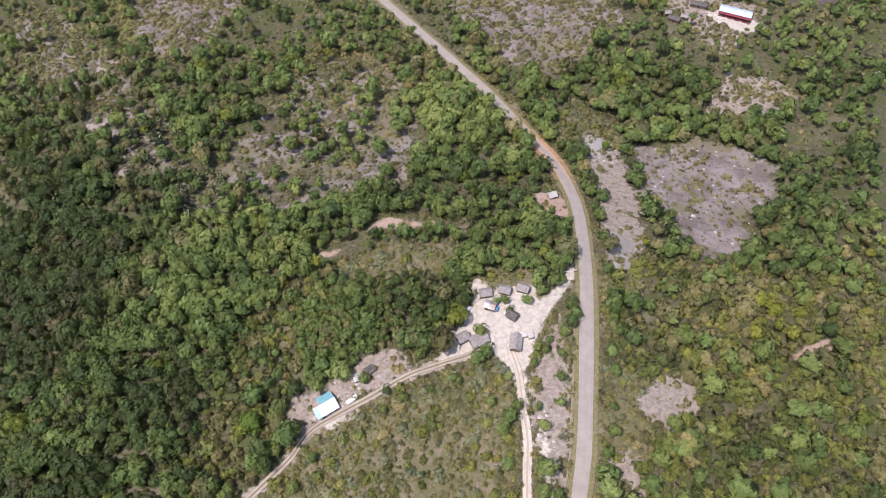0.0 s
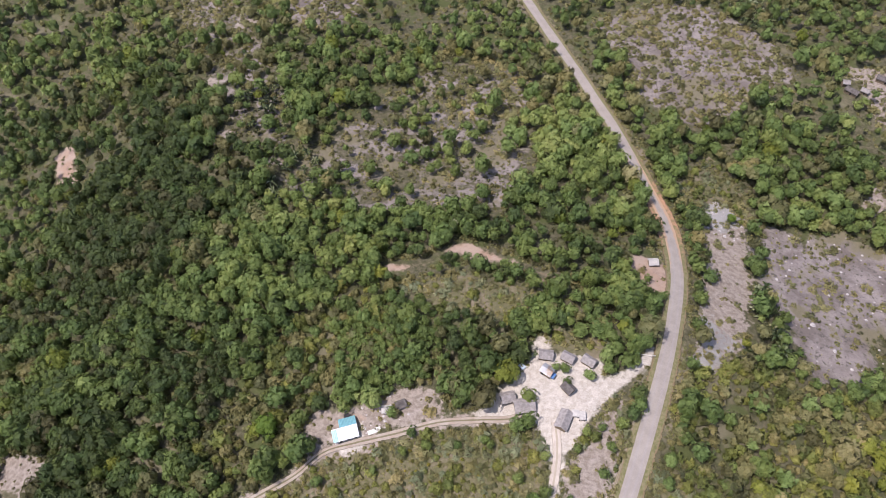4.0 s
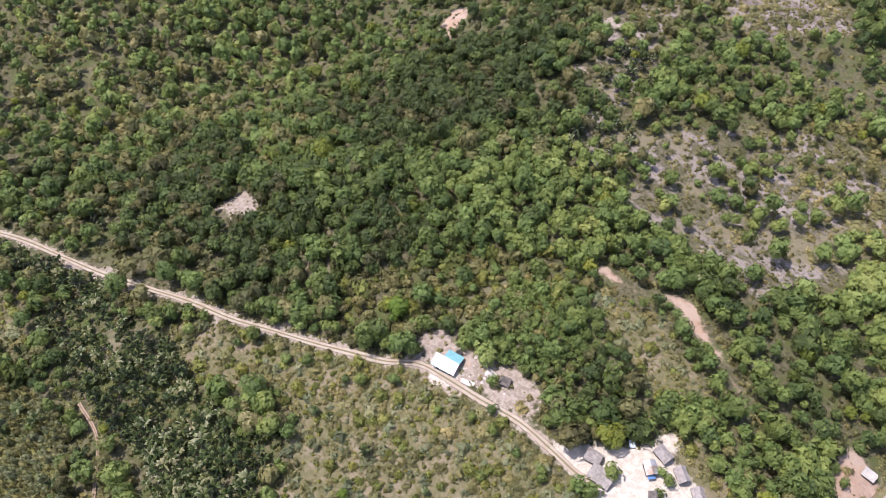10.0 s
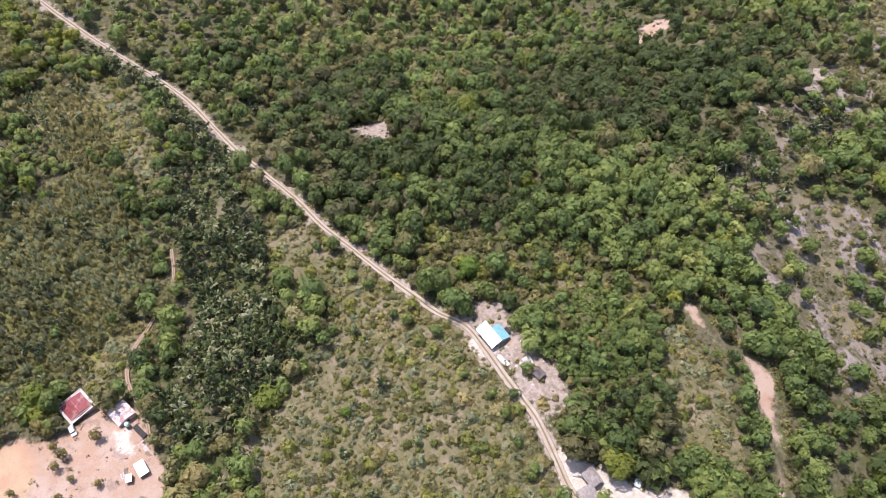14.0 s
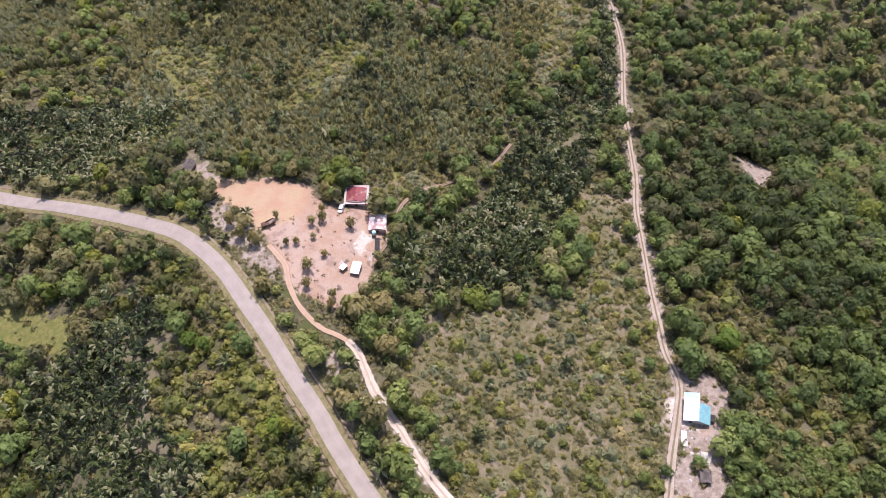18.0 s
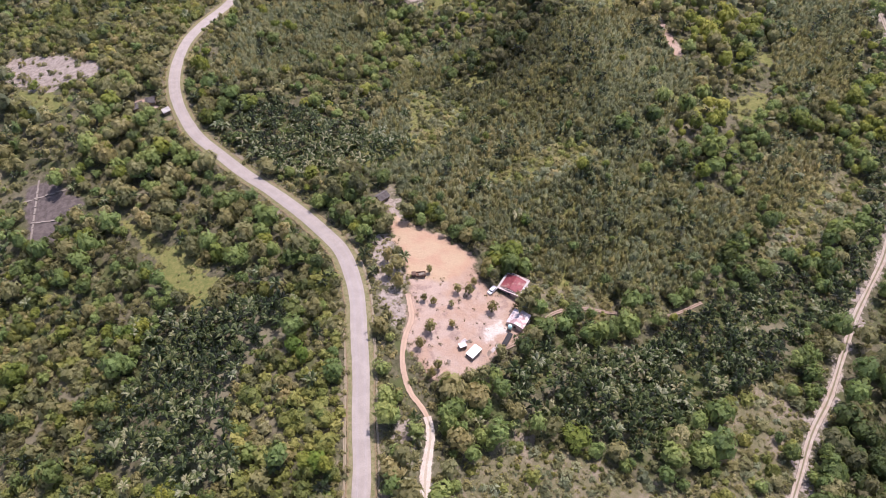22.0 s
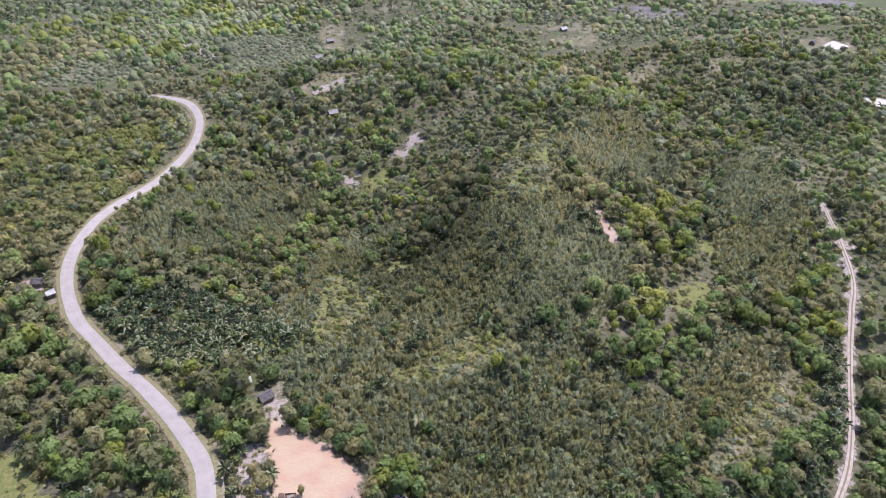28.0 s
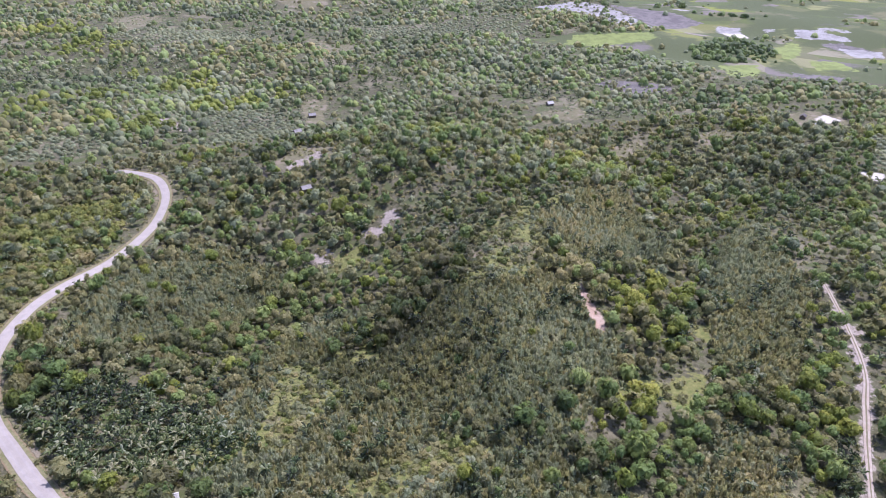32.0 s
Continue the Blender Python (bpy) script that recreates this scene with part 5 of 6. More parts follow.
YARD_TREES = [(-19, -39, 3.4), (-17, -36, 3.0), (-9, -29, 2.6), (-15, -20, 2.8), (9, -14, 2.8), (16, -36, 3.4), (10, 1, 2.2), (1, -15, 1.8), (13, 4, 2.2), (-5, -30, 2.2), (3, -41, 1.7), (5, -26, 1.9), (18, -42, 3.2), (17, -50, 3.0), (-1, -24, 1.6), (8, -28, 1.8), (-12, -33, 1.9), (14, -8, 2.2)]
g_trees = [make_tree(101 + k, M_GREEN1, "green broadleaf tree by the huts", "trees round the village", 1.0, 170) for k in range(4)]
sow(g_trees, VILLAGE_TREES, 3, 2, 4)
g_yard = [make_tree(111 + k, M_OLIVE1, "small thin-crowned tree on bare red earth", "trees in the red yard", 1.0, 62) for k in range(3)]
sow(g_yard, YARD_TREES, 4, 1.5, 3, 1.3)
g_lime = [make_tree(121, M_BRIGHT1, "bright yellow-green bushy tree", "bright green trees")]
sow(g_lime, [(-28, -44, 2.6), (84.5, 260, 2.6), (-73, 105, 5.0), (-127, 74, 3.2), (-30, -45, 2.4), (55, -18, 3.4), (52, -12, 2.8), (113, -47, 3.4), (52, 27, 3.6), (-42, -63, 2.6), (-130, -76, 2.6), (-20, 60, 2.2)], 5, 2, 4)

# Trees that line the road and the tracks
g = np.random.default_rng(31)
line = []
for way, off, gap, span in ((ROAD, 8.5, 9, (-160, 330)), (TRACK, 6.5, 10, (-60, 130)), (TRAIL, 5.5, 7, (-5, 118))):
    for k in range(0, len(way) - 1, gap // 2):
        d = way[k + 1] - way[k]
        d = d / np.linalg.norm(d)
        for side in (-1, 1):
            q = way[k] + np.array([-d[1], d[0]]) * side * (off + g.uniform(0, 5)) + d * g.uniform(-3, 3)
            line.append((q[0], q[1], g.uniform(1.8, 3.4), span[0] < q[1] < span[1]))
lx, ly = np.array([q[0] for q in line]), np.array([q[1] for q in line])
s = survey(lx, ly)
fine = clear_of(s, 6.8, 4.2, 2.5, -1.0) & (s["grey"] < 0) & np.array([q[3] for q in line]) & (g.uniform(size=len(line)) < 0.62)
verge = [q[:3] for q, f in zip(line, fine) if f][:230]
g_verge = [make_tree(131 + k, M_GREEN1, "bushy green tree beside the way", "trees along the road and tracks", 1.0, 240) for k in range(5)]
sow(g_verge, verge, 6, 2, 3)

# Palms that stand apart
PALM_SPOTS = [(137, -194), (168, -196), (131, -155), (165, -185), (139, -126), (127, -126), (72, -45), (52, -38), (63, -37), (86, -15), (90, -8), (82, -25), (116, -4), (106, 0), (76, 22), (98, -51), (108, -53), (87, 21),
              (-138, 384), (-150, 268), (-169, 272), (-159, 281), (-100, 238), (-91, 273), (-103, 235), (-35, 213), (-52, 207), (-126, 254), (-154, 254), (-52, 62), (-48, 66), (-30, 72), (-8, 84), (-6, 60), (10, 70)]
g_palm = [make_palm(141 + k, "dark green palm with a short trunk", "palms that stand apart") for k in range(3)]
sow(g_palm, PALM_SPOTS + [(q[0], q[1]) for q in zip(g.uniform(-105, -60, 60), g.uniform(-10, 45, 60)) if inside(np.array([q[0]]), np.array([q[1]]), COVER["palm"][0])[0] > 2], 7, 2.0, 3.4)

# Clipped-looking yellow tufts in the dry field
x, y, g = scatter(-80, 26, 26, 124, 4.9, 32, 0.3)
s = survey(x, y)
keep = (depth_in(x, y, BARE["straw"][:1]) > 2) & (s["track"] > 4) & (s["roofs"] > 8) & (g.uniform(size=len(x)) < 0.82)
V, F, N = crown_shape(7, 4, 60, tall=1.1, size=0.46)
tuft_mesh = mesh_of("tuft", V, F, [M_YELLOW1], attrs=[("lie", N)])
for px, py in list(zip(x[keep], y[keep]))[:290]:
    r = g.uniform(0.6, 0.95)
    ob = tagged(new("shrub", tuft_mesh), "round yellow-green shrub in dry grass", "shrub", "round shrubs in the field")
    ob.matrix_basis = Matrix.Translation((px, py, rise1(px, py))) @ Matrix.Rotation(g.uniform(0, 6.28), 4, "Z") @ Matrix.Diagonal((r, r, r, 1))

# ---- buildings ----


def box(c, size, turn=0.0):
    """A block about a centre, as vertices and quads."""
    sx, sy, sz = (v / 2 for v in size)
    P = [(-sx, -sy, -sz), (sx, -sy, -sz), (sx, sy, -sz), (-sx, sy, -sz), (-sx, -sy, sz), (sx, -sy, sz), (sx, sy, sz), (-sx, sy, sz)]
    k, w = math.cos(turn), math.sin(turn)
    V = [(c[0] + a * k - b * w, c[1] + a * w + b * k, c[2] + d) for a, b, d in P]
    return V, [(0, 3, 2, 1), (4, 5, 6, 7), (0, 1, 5, 4), (1, 2, 6, 5), (2, 3, 7, 6), (3, 0, 4, 7)]


def solid(name, pieces, mat, parent, label="", bevel=0.0):
    V, F = joined(pieces)
    me = mesh_of(name, V, F, [mat])
    if bevel:
        bm = bmesh.new()
        bm.from_mesh(me)
        bmesh.ops.bevel(bm, geom=bm.edges[:], offset=bevel, segments=1, affect="EDGES")
        bm.to_mesh(me)
        bm.free()
    return part(name, me, parent, label)


def sheet_slope(L, run, drop, z0, side, thick, pitch, amp, x0=0.0):
    """One roof slope from the ridge down: ridged sheets with a lower face."""
    n = max(4, int(L / pitch) * 2)
    xs = np.linspace(-L / 2, L / 2, n + 1) + x0
    V, F = [], []
    for i, xx in enumerate(xs):
        a = amp if i % 2 else 0.0
        for u in (0.0, 0.5, 1.0):
            V.append((xx, side * run * u, z0 - drop * u + a))
        for u in (0.0, 0.5, 1.0):
            V.append((xx, side * run * u, z0 - drop * u - thick))
    for i in range(n):
        p, q = 6 * i, 6 * i + 6
        for k in (0, 1):
            F += [(p + k, q + k, q + k + 1, p + k + 1), (p + 3 + k, p + 4 + k, q + 4 + k, q + 3 + k)]
        F += [(p + 2, q + 2, q + 5, p + 5), (p, p + 3, q + 3, q)]
    F += [(0, 1, 4, 3), (1, 2, 5, 4)]
    e = 6 * n
    F += [(e, e + 3, e + 4, e + 1), (e + 1, e + 4, e + 5, e + 2)]
    return V, F


def thatch_slope(L, run, drop, z0, side, thick, seed):
    """A shaggy roof slope: three laid courses with uneven lower edges."""
    g = np.random.default_rng(seed)
    n = max(6, int(L / 0.35))
    V, F = [], []
    for c in range(3):
        b = len(V)
        ua, ub = c / 3 - 0.04, (c + 1) / 3 + 0.03
        for i in range(n + 1):
            xx = -L / 2 + L * i / n
            j, k = g.uniform(-0.05, 0.05), g.uniform(-0.04, 0.04)
            V += [(xx, side * run * max(ua, 0), z0 - drop * max(ua, 0) + 0.02), (xx, side * run * (ub + k), z0 - drop * (ub + k) + 0.10 + j), (xx, side * run * (ub + k), z0 - drop * (ub + k) - thick)]
        for i in range(n):
            p, q = b + 3 * i, b + 3 * i + 3
            F += [(p, q, q + 1, p + 1), (p + 1, q + 1, q + 2, p + 2), (p, p + 2, q + 2, q)]
    return V, F


def gable_walls(L, W, h, rise_, t=0.12):
    """Four walls with gable ends, with thickness."""
    V = [(-L / 2, -W / 2), (L / 2, -W / 2), (L / 2, W / 2), (-L / 2, W / 2)]
    pieces = [box((0, s * (W / 2 - t / 2), h / 2), (L, t, h)) for s in (-1, 1)]
    for s in (-1, 1):
        x0, x1 = s * L / 2, s * (L / 2 - t)
        w = W / 2 - t - 0.002
        P = [(x0, -w, 0), (x0, w, 0), (x0, w, h), (x0, 0, h + rise_ * 0.94), (x0, -w, h)]
        P += [(x1, b, c) for _, b, c in P]
        pieces.append((P, [(0, 1, 2, 2), (0, 2, 4, 4), (2, 3, 4, 4), (5, 7, 6, 6), (5, 9, 7, 7), (7, 9, 8, 8), (0, 5, 6, 1), (1, 6, 7, 2), (2, 7, 8, 3), (3, 8, 9, 4), (4, 9, 5, 0)]))
    return [(V_, [tuple(dict.fromkeys(f)) if len(set(f)) == 3 else f for f in F_]) for V_, F_ in pieces]


def solid_any(name, pieces, mat, parent, label=""):
    """As solid(), for pieces whose faces have three or four corners."""
    V, F, n = [], [], 0
    for pv, pf in pieces:
        V += [tuple(v) for v in pv]
        F += [tuple(i + n for i in f) for f in pf]
        n += len(pv)
    me = bpy.data.meshes.new(name)
    me.from_pydata(V, [], F)
    me.materials.append(mat)
    me.update()
    return part(name, me, parent, label)


def base_at(x, y, half):
    return min(rise1(x + a * half, y + b * half) for a in (-1, 1) for b in (-1, 1)) - 0.05


def opening(name, root, x, y, z, w, h, facing, mat_frame, mat_fill, sill=True):
    """A framed leaf set on a wall; facing: turn of its outward side, 0 is towards -y of the house."""
    ob = tagged(new(name, None))
    me_f = joined([box((s * (w / 2), 0, 0), (0.10, 0.16, h + 0.1)) for s in (-1, 1)] + [box((0, 0, s * h / 2), (w - 0.1, 0.15, 0.1)) for s in ((-1, 1) if sill else (1,))])
    me_p = box((0, 0.02, 0), (w - 0.1, 0.06, h - 0.1))
    ob = part(name, mesh_of(name, *me_p, [mat_fill]), root, m=pose(x, y, z, 0, 0, facing))
    part(name + "_frame", mesh_of(name + "_frame", *me_f, [mat_frame]), ob)
    return ob


M_WHITE = simple_mat("white_sheet_roof", (0.74, 0.75, 0.74), (0.82, 0.82, 0.80), 0.7, 0.45, 0.0, 0.15)
M_PALEROOF = simple_mat("faded_pinkish_sheet_roof", (0.60, 0.54, 0.53), (0.72, 0.67, 0.65), 0.9, 0.5, 0.0, 0.1, c3=(0.46, 0.30, 0.29))
M_TEAL = simple_mat("turquoise_sheet_roof", (0.22, 0.49, 0.52), (0.28, 0.56, 0.58), 0.7, 0.45, 0.0, 0.1)
M_MINT = simple_mat("pale_mint_sheet_roof", (0.46, 0.64, 0.65), (0.54, 0.70, 0.70), 0.7, 0.45, 0.0, 0.1)
M_ZINC = simple_mat("grey_sheet_roof", (0.42, 0.43, 0.44), (0.54, 0.54, 0.54), 0.6, 0.5, 0.0, 0.35, c3=(0.36, 0.27, 0.20))
M_MAROON = simple_mat("maroon_sheet_roof", (0.22, 0.05, 0.06), (0.30, 0.075, 0.08), 0.8, 0.5, 0.0, 0.1, c3=(0.36, 0.20, 0.17))
M_PALEB = simple_mat("pale_blue_sheet_roof", (0.55, 0.62, 0.68), (0.64, 0.70, 0.74), 0.5, 0.45, 0.0, 0.15)
M_PLASTER = simple_mat("pinkish_plaster", (0.62, 0.50, 0.47), (0.72, 0.62, 0.58), 0.6, 0.9, 0.01)
M_WHITEWALL = simple_mat("whitewashed_wall", (0.70, 0.68, 0.64), (0.80, 0.78, 0.74), 0.6, 0.9, 0.01)
M_REDWALL = simple_mat("dark_red_wall", (0.26, 0.05, 0.06), (0.33, 0.07, 0.08), 0.5, 0.8, 0.01)
M_BLOCK = simple_mat("bare_block_wall", (0.30, 0.28, 0.26), (0.40, 0.37, 0.34), 1.2, 0.95, 0.02)
M_THATCH = simple_mat("weathered_thatch", (0.30, 0.27, 0.25), (0.44, 0.405, 0.38), 0.9, 0.95, 0.06, fine=14)
M_THATCHD = simple_mat("old_dark_thatch", (0.12, 0.105, 0.095), (0.20, 0.18, 0.165), 0.9, 0.95, 0.06, fine=14)
M_STALK = simple_mat("palm_stalk_wall", (0.22, 0.17, 0.11), (0.34, 0.27, 0.19), 2.5, 0.9, 0.03)
M_WOOD = simple_mat("weathered_timber", (0.20, 0.16, 0.12), (0.32, 0.27, 0.21), 2.0, 0.85, 0.02)
M_DARK = simple_mat("dark_opening", (0.03, 0.03, 0.032), (0.05, 0.048, 0.045), 1.0, 0.7, 0.0)
M_CONC = simple_mat("pale_concrete", (0.50, 0.48, 0.45), (0.62, 0.60, 0.56), 0.5, 0.9, 0.01)
M_TARP = simple_mat("blue_plastic", (0.10, 0.22, 0.45), (0.16, 0.30, 0.55), 1.0, 0.5, 0.0)
M_TANK = simple_mat("pale_green_plastic", (0.42, 0.62, 0.60), (0.52, 0.70, 0.68), 1.0, 0.4, 0.0)
M_PAINT = simple_mat("white_vehicle_paint", (0.70, 0.70, 0.70), (0.78, 0.78, 0.77), 1.0, 0.3, 0.0)
M_RUST = simple_mat("rusted_metal", (0.12, 0.08, 0.06), (0.22, 0.13, 0.09), 1.8, 0.85, 0.02)
M_RUBBER = simple_mat("tyre_rubber", (0.02, 0.02, 0.02), (0.035, 0.035, 0.035), 3.0, 0.9, 0.0)
M_STONE = simple_mat("pale_stone", (0.46, 0.43, 0.41), (0.62, 0.59, 0.56), 1.5, 0.9, 0.03)


def sheet_house(x, y, turn, L, W, h, up, wall, roofs, label, eave=0.5, doors=1, windows=2, group=""):
    """A house under a ridged sheet roof. roofs: the materials of the slopes at -y and +y."""
    root = tagged(new("house"), label, "house", group)
    solid_any("wall", gable_walls(L, W, h + 0.4, up), wall, root)
    run = W / 2 + eave
    drop = up * run / (W / 2)
    for side, mat in zip((-1, 1), roofs):
        rp = solid("roof_slope", [sheet_slope(L + 2 * eave, run, drop, h + 0.4 + up + 0.12, side, 0.06, 0.5, 0.05)], mat, root)
    solid("ridge_cap", [box((0, 0, h + 0.4 + up + 0.16), (L + 2 * eave, 0.35, 0.08))], roofs[0], root)
    for k in range(doors):
        opening("door", root, -L / 4 + k * L / 2.2, -W / 2 - 0.02, 1.35, 0.95, 2.0, 0, M_WOOD, M_DARK, False)
        opening("door", root, -L / 5 + k * L / 2.2, W / 2 + 0.02, 1.35, 0.95, 2.0, 180, M_WOOD, M_DARK, False)
    for k in range(windows):
        for s, f in ((-1, 0), (1, 180)):
            opening("window", root, L * (0.08 + 0.3 * k) * (1 if s < 0 else -1) + 0.2 * s, s * (W / 2 + 0.02), 1.75, 0.9, 1.0, f, M_WOOD, M_DARK)
    for s, f in ((-1, -90), (1, 90)):
        opening("window", root, s * (L / 2 + 0.02), 0, 1.75, 0.9, 1.0, f, M_WOOD, M_DARK)
    solid("plinth", [box((0, 0, 0.1), (L + 0.5, W + 0.5, 0.5))], M_CONC, root)
    root.matrix_basis = pose(x, y, base_at(x, y, L / 3), 0, 0, turn)
    return root


def hut(x, y, turn, L, W, h, up, label, seed=0, roof=None, group="huts of the village"):
    """A small stalk-walled hut on short stilts under a thatched gable roof."""
    root = tagged(new("hut"), label, "hut", group)
    solid_any("wall", gable_walls(L, W, h + 0.3, up, 0.08), M_STALK, root)
    for side in (-1, 1):
        solid_any("roof_slope", [thatch_slope(L + 0.8, W / 2 + 0.45, up * (W / 2 + 0.45) / (W / 2), h + 0.3 + up + 0.15, side, 0.16, seed + side)], roof or M_THATCH, root)
    solid("ridge_roll", [box((0, 0, h + 0.3 + up + 0.16), (L + 0.85, 0.4, 0.16))], roof or M_THATCH, root, bevel=0.05)
    opening("door", root, 0.2, -W / 2 - 0.02, 1.2, 0.8, 1.6, 0, M_WOOD, M_DARK, False)
    opening("window", root, -L * 0.28, -W / 2 - 0.02, 1.4, 0.6, 0.6, 0, M_WOOD, M_DARK)
    for a in (-1, 1):
        for b in (-1, 1):
            solid("post", [box((a * (L / 2 - 0.1), b * (W / 2 - 0.1), 0.05), (0.14, 0.14, 0.7))], M_WOOD, root)
    root.matrix_basis = pose(x, y, base_at(x, y, L / 3) + 0.15, 0, 0, turn)
    return root


# The house with the two-coloured roof beside the track
home = tagged(new("house"), "white house under a white and turquoise sheet roof", "house")
solid("wall", [box((0, -3.54, 1.5), (8.4, 0.12, 3.0)), box((1.4, 3.54, 1.5), (5.6, 0.12, 3.0)), box((-2.8, -0.06, 2.2), (2.8, 0.12, 4.4))], M_WHITEWALL, home)
for wx, wy0, wy1 in ((-4.14, -3.48, -0.12), (-1.46, 0.0, 3.48), (4.14, -3.48, 0.0), (4.14, 0.0, 3.48)):
    za, zb = (3.0, 4.4) if wy0 < -1 else (4.4, 3.0)
    wall_verts = [(wx + dx, wy, wz) for dx in (-0.06, 0.06) for wy, wz in ((wy0, 0), (wy1, 0), (wy1, zb), (wy0, za))]
    solid("end_wall", [(wall_verts, [(0, 3, 2, 1), (4, 5, 6, 7), (0, 1, 5, 4), (1, 2, 6, 5), (2, 3, 7, 6), (3, 0, 4, 7)])], M_WHITEWALL, home)
solid("roof_slope", [sheet_slope(9.4, 4.1, 1.7, 4.72, -1, 0.06, 0.5, 0.05)], M_WHITE, home, "white roof sheets")
solid("roof_slope", [sheet_slope(6.3, 4.1, 1.7, 4.72, 1, 0.06, 0.5, 0.05, 1.55)], M_TEAL, home, "turquoise roof sheets")
solid("ridge_cap", [box((0, 0, 4.76), (9.4, 0.35, 0.08))], M_WHITE, home)
solid("plinth", [box((0, -1.8, 0.1), (8.9, 4.0, 0.5)), box((1.4, 1.95, 0.1), (6.0, 3.5, 0.48))], M_CONC, home)
for k in range(2):
    opening("window", home, 0.7 + 2.5 * k, -3.62, 1.75, 0.9, 1.0, 0, M_WOOD, M_DARK)
opening("door", home, -2.1, -3.62, 1.35, 0.95, 2.0, 0, M_WOOD, M_DARK, False)
opening("window", home, 4.22, -1.6, 1.75, 0.9, 1.0, 90, M_WOOD, M_DARK)
opening("door", home, 3.2, 3.62, 1.35, 0.95, 2.0, 180, M_WOOD, M_DARK, False)
home.matrix_basis = pose(-46.0, 111.2, base_at(-46.0, 111.2, 2.8), 0, 0, 33)
solid("roof_strip", [sheet_slope(1.8, 4.14, 1.717, 4.78, -1, 0.03, 0.5, 0.05, -3.8)], M_MINT, home, "pale mint roof sheets")
solid("porch_roof", [box((1.9, 4.75, 2.72), (2.2, 1.7, 0.10))], M_DARK, home, "dark lean-to porch roof")
for px in (1.0, 2.8):
    solid("porch_post", [box((px, 5.4, 1.3), (0.14, 0.14, 2.76))], M_WOOD, home)
# Red-roofed house, its neighbour and the shed in the yard
red_house = sheet_house(-26.3, -30.2, 46, 7.4, 8.4, 3.0, 0.8, M_PLASTER, (M_MAROON, M_MAROON), "pale pink house under a maroon sheet roof with white edges", -0.35)
solid("roof_slab", [box((0, 0, 3.36), (8.8, 9.4, 0.16))], M_CONC, red_house, "whitish concrete roof edge")
solid("parapet", [box((s * 4.4, 0, 3.55), (0.2, 9.4, 0.25)) for s in (-1, 1)], M_PLASTER, red_house)
solid("roof_clutter", [box((-4.05, -3.0 + 1.1 * k, 3.55), (0.5, 0.7, 0.3), 0.2 * k) for k in range(4)], M_DARK, red_house, "dark odds and ends on the roof edge")
pale = sheet_house(-23.2, -14.4, 46, 6.2, 6.0, 2.7, 0.7, M_PLASTER, (M_PALEROOF, M_PALEROOF), "small pink house under a pale dusty sheet roof", 0.3)


def lean_to(x, y, turn, L, W, h, mat, label, cat="shed", name="shed", posts=True, walls=None):
    root = tagged(new(name), label, cat)
    n = int(L / 0.4)
    pieces = [box((-L / 2 + (k + 0.5) * L / n, 0, h + 0.02 * (k % 2)), (L / n + 0.01, W, 0.05)) for k in range(n)]
    solid("roof", pieces, mat, root)
    for a in (-1, 1):
        for b in (-1, 1):
            solid("post", [box((a * (L / 2 - 0.2), b * (W / 2 - 0.2), h / 2 - 0.05), (0.14, 0.14, h))], M_WOOD, root)
    if walls:
        for c, sz in (((0, W / 2 - 0.3, h / 2 - 0.05), (L - 0.6, 0.1, h - 0.1)), ((-L / 2 + 0.35, 0, h / 2 - 0.05), (0.1, W - 0.8, h - 0.1)), ((L / 2 - 0.35, 0, h / 2 - 0.05), (0.1, W - 0.8, h - 0.1))):
            solid("wall", [box(c, sz)], walls, root)
    root.matrix_basis = pose(x, y, base_at(x, y, L / 3) + 0.05, 0, 0, turn)
    return root


lean_to(-3.3, -2.8, -55, 3.2, 5.0, 2.3, M_WHITE, "open shed under a bright white sheet roof", walls=M_BLOCK)
lean_to(-0.2, -6.0, 10, 2.6, 2.0, 1.9, M_ZINC, "small grey lean-to beside the shed", walls=M_STALK)
lean_to(-16.6, -7.0, 48, 5.6, 1.8, 1.8, M_DARK, "low dark open-fronted stalls", "stall", "stall", walls=M_WOOD)

# The school: long building with an open veranda
school = tagged(new("school_building"), "long dark red school building under a pale blue sheet roof", "building")
solid_any("wall", gable_walls(18.6, 6.4, 3.2, 1.1), M_REDWALL, school)
for side, run in ((-1, 3.6), (1, 3.6)):
    solid("roof_slope", [sheet_slope(19.6, run, 1.1 * run / 3.2, 4.5, side, 0.06, 0.5, 0.05)], M_PALEB, school)
solid("ridge_cap", [box((0, 0, 4.54), (19.6, 0.4, 0.08))], M_PALEB, school)
solid("veranda_floor", [box((0, -4.3, 0.1), (19.0, 2.2, 0.5))], M_CONC, school)
solid("veranda_wall", [box((s * 7.2, -5.2, 0.75), (4.2, 0.14, 0.9)) for s in (-1, 1)] + [box((s * 2.2, -5.2, 0.75), (3.4, 0.14, 0.9)) for s in (-1, 1)], M_REDWALL, school)
for k in range(7):
    solid("veranda_post", [box((-9 + 3 * k, -5.2, 1.55), (0.2, 0.2, 2.5))], M_REDWALL, school)
solid("veranda_roof", [box((0, -4.35, 2.92), (19.4, 2.5, 0.08))], M_REDWALL, school)
for k in range(3):
    opening("door", school, -6 + 6 * k, -3.23, 1.4, 1.0, 2.1, 0, M_WOOD, M_DARK, False)
for k in range(6):
    opening("window", school, -7.8 + 3.0 * k + (0.3 if k % 2 else -0.3), -3.23, 1.8, 1.1, 1.1, 0, M_WOOD, M_DARK)
    opening("window", school, -7.5 + 3.0 * k, 3.23, 1.8, 1.1, 1.1, 180, M_WOOD, M_DARK)
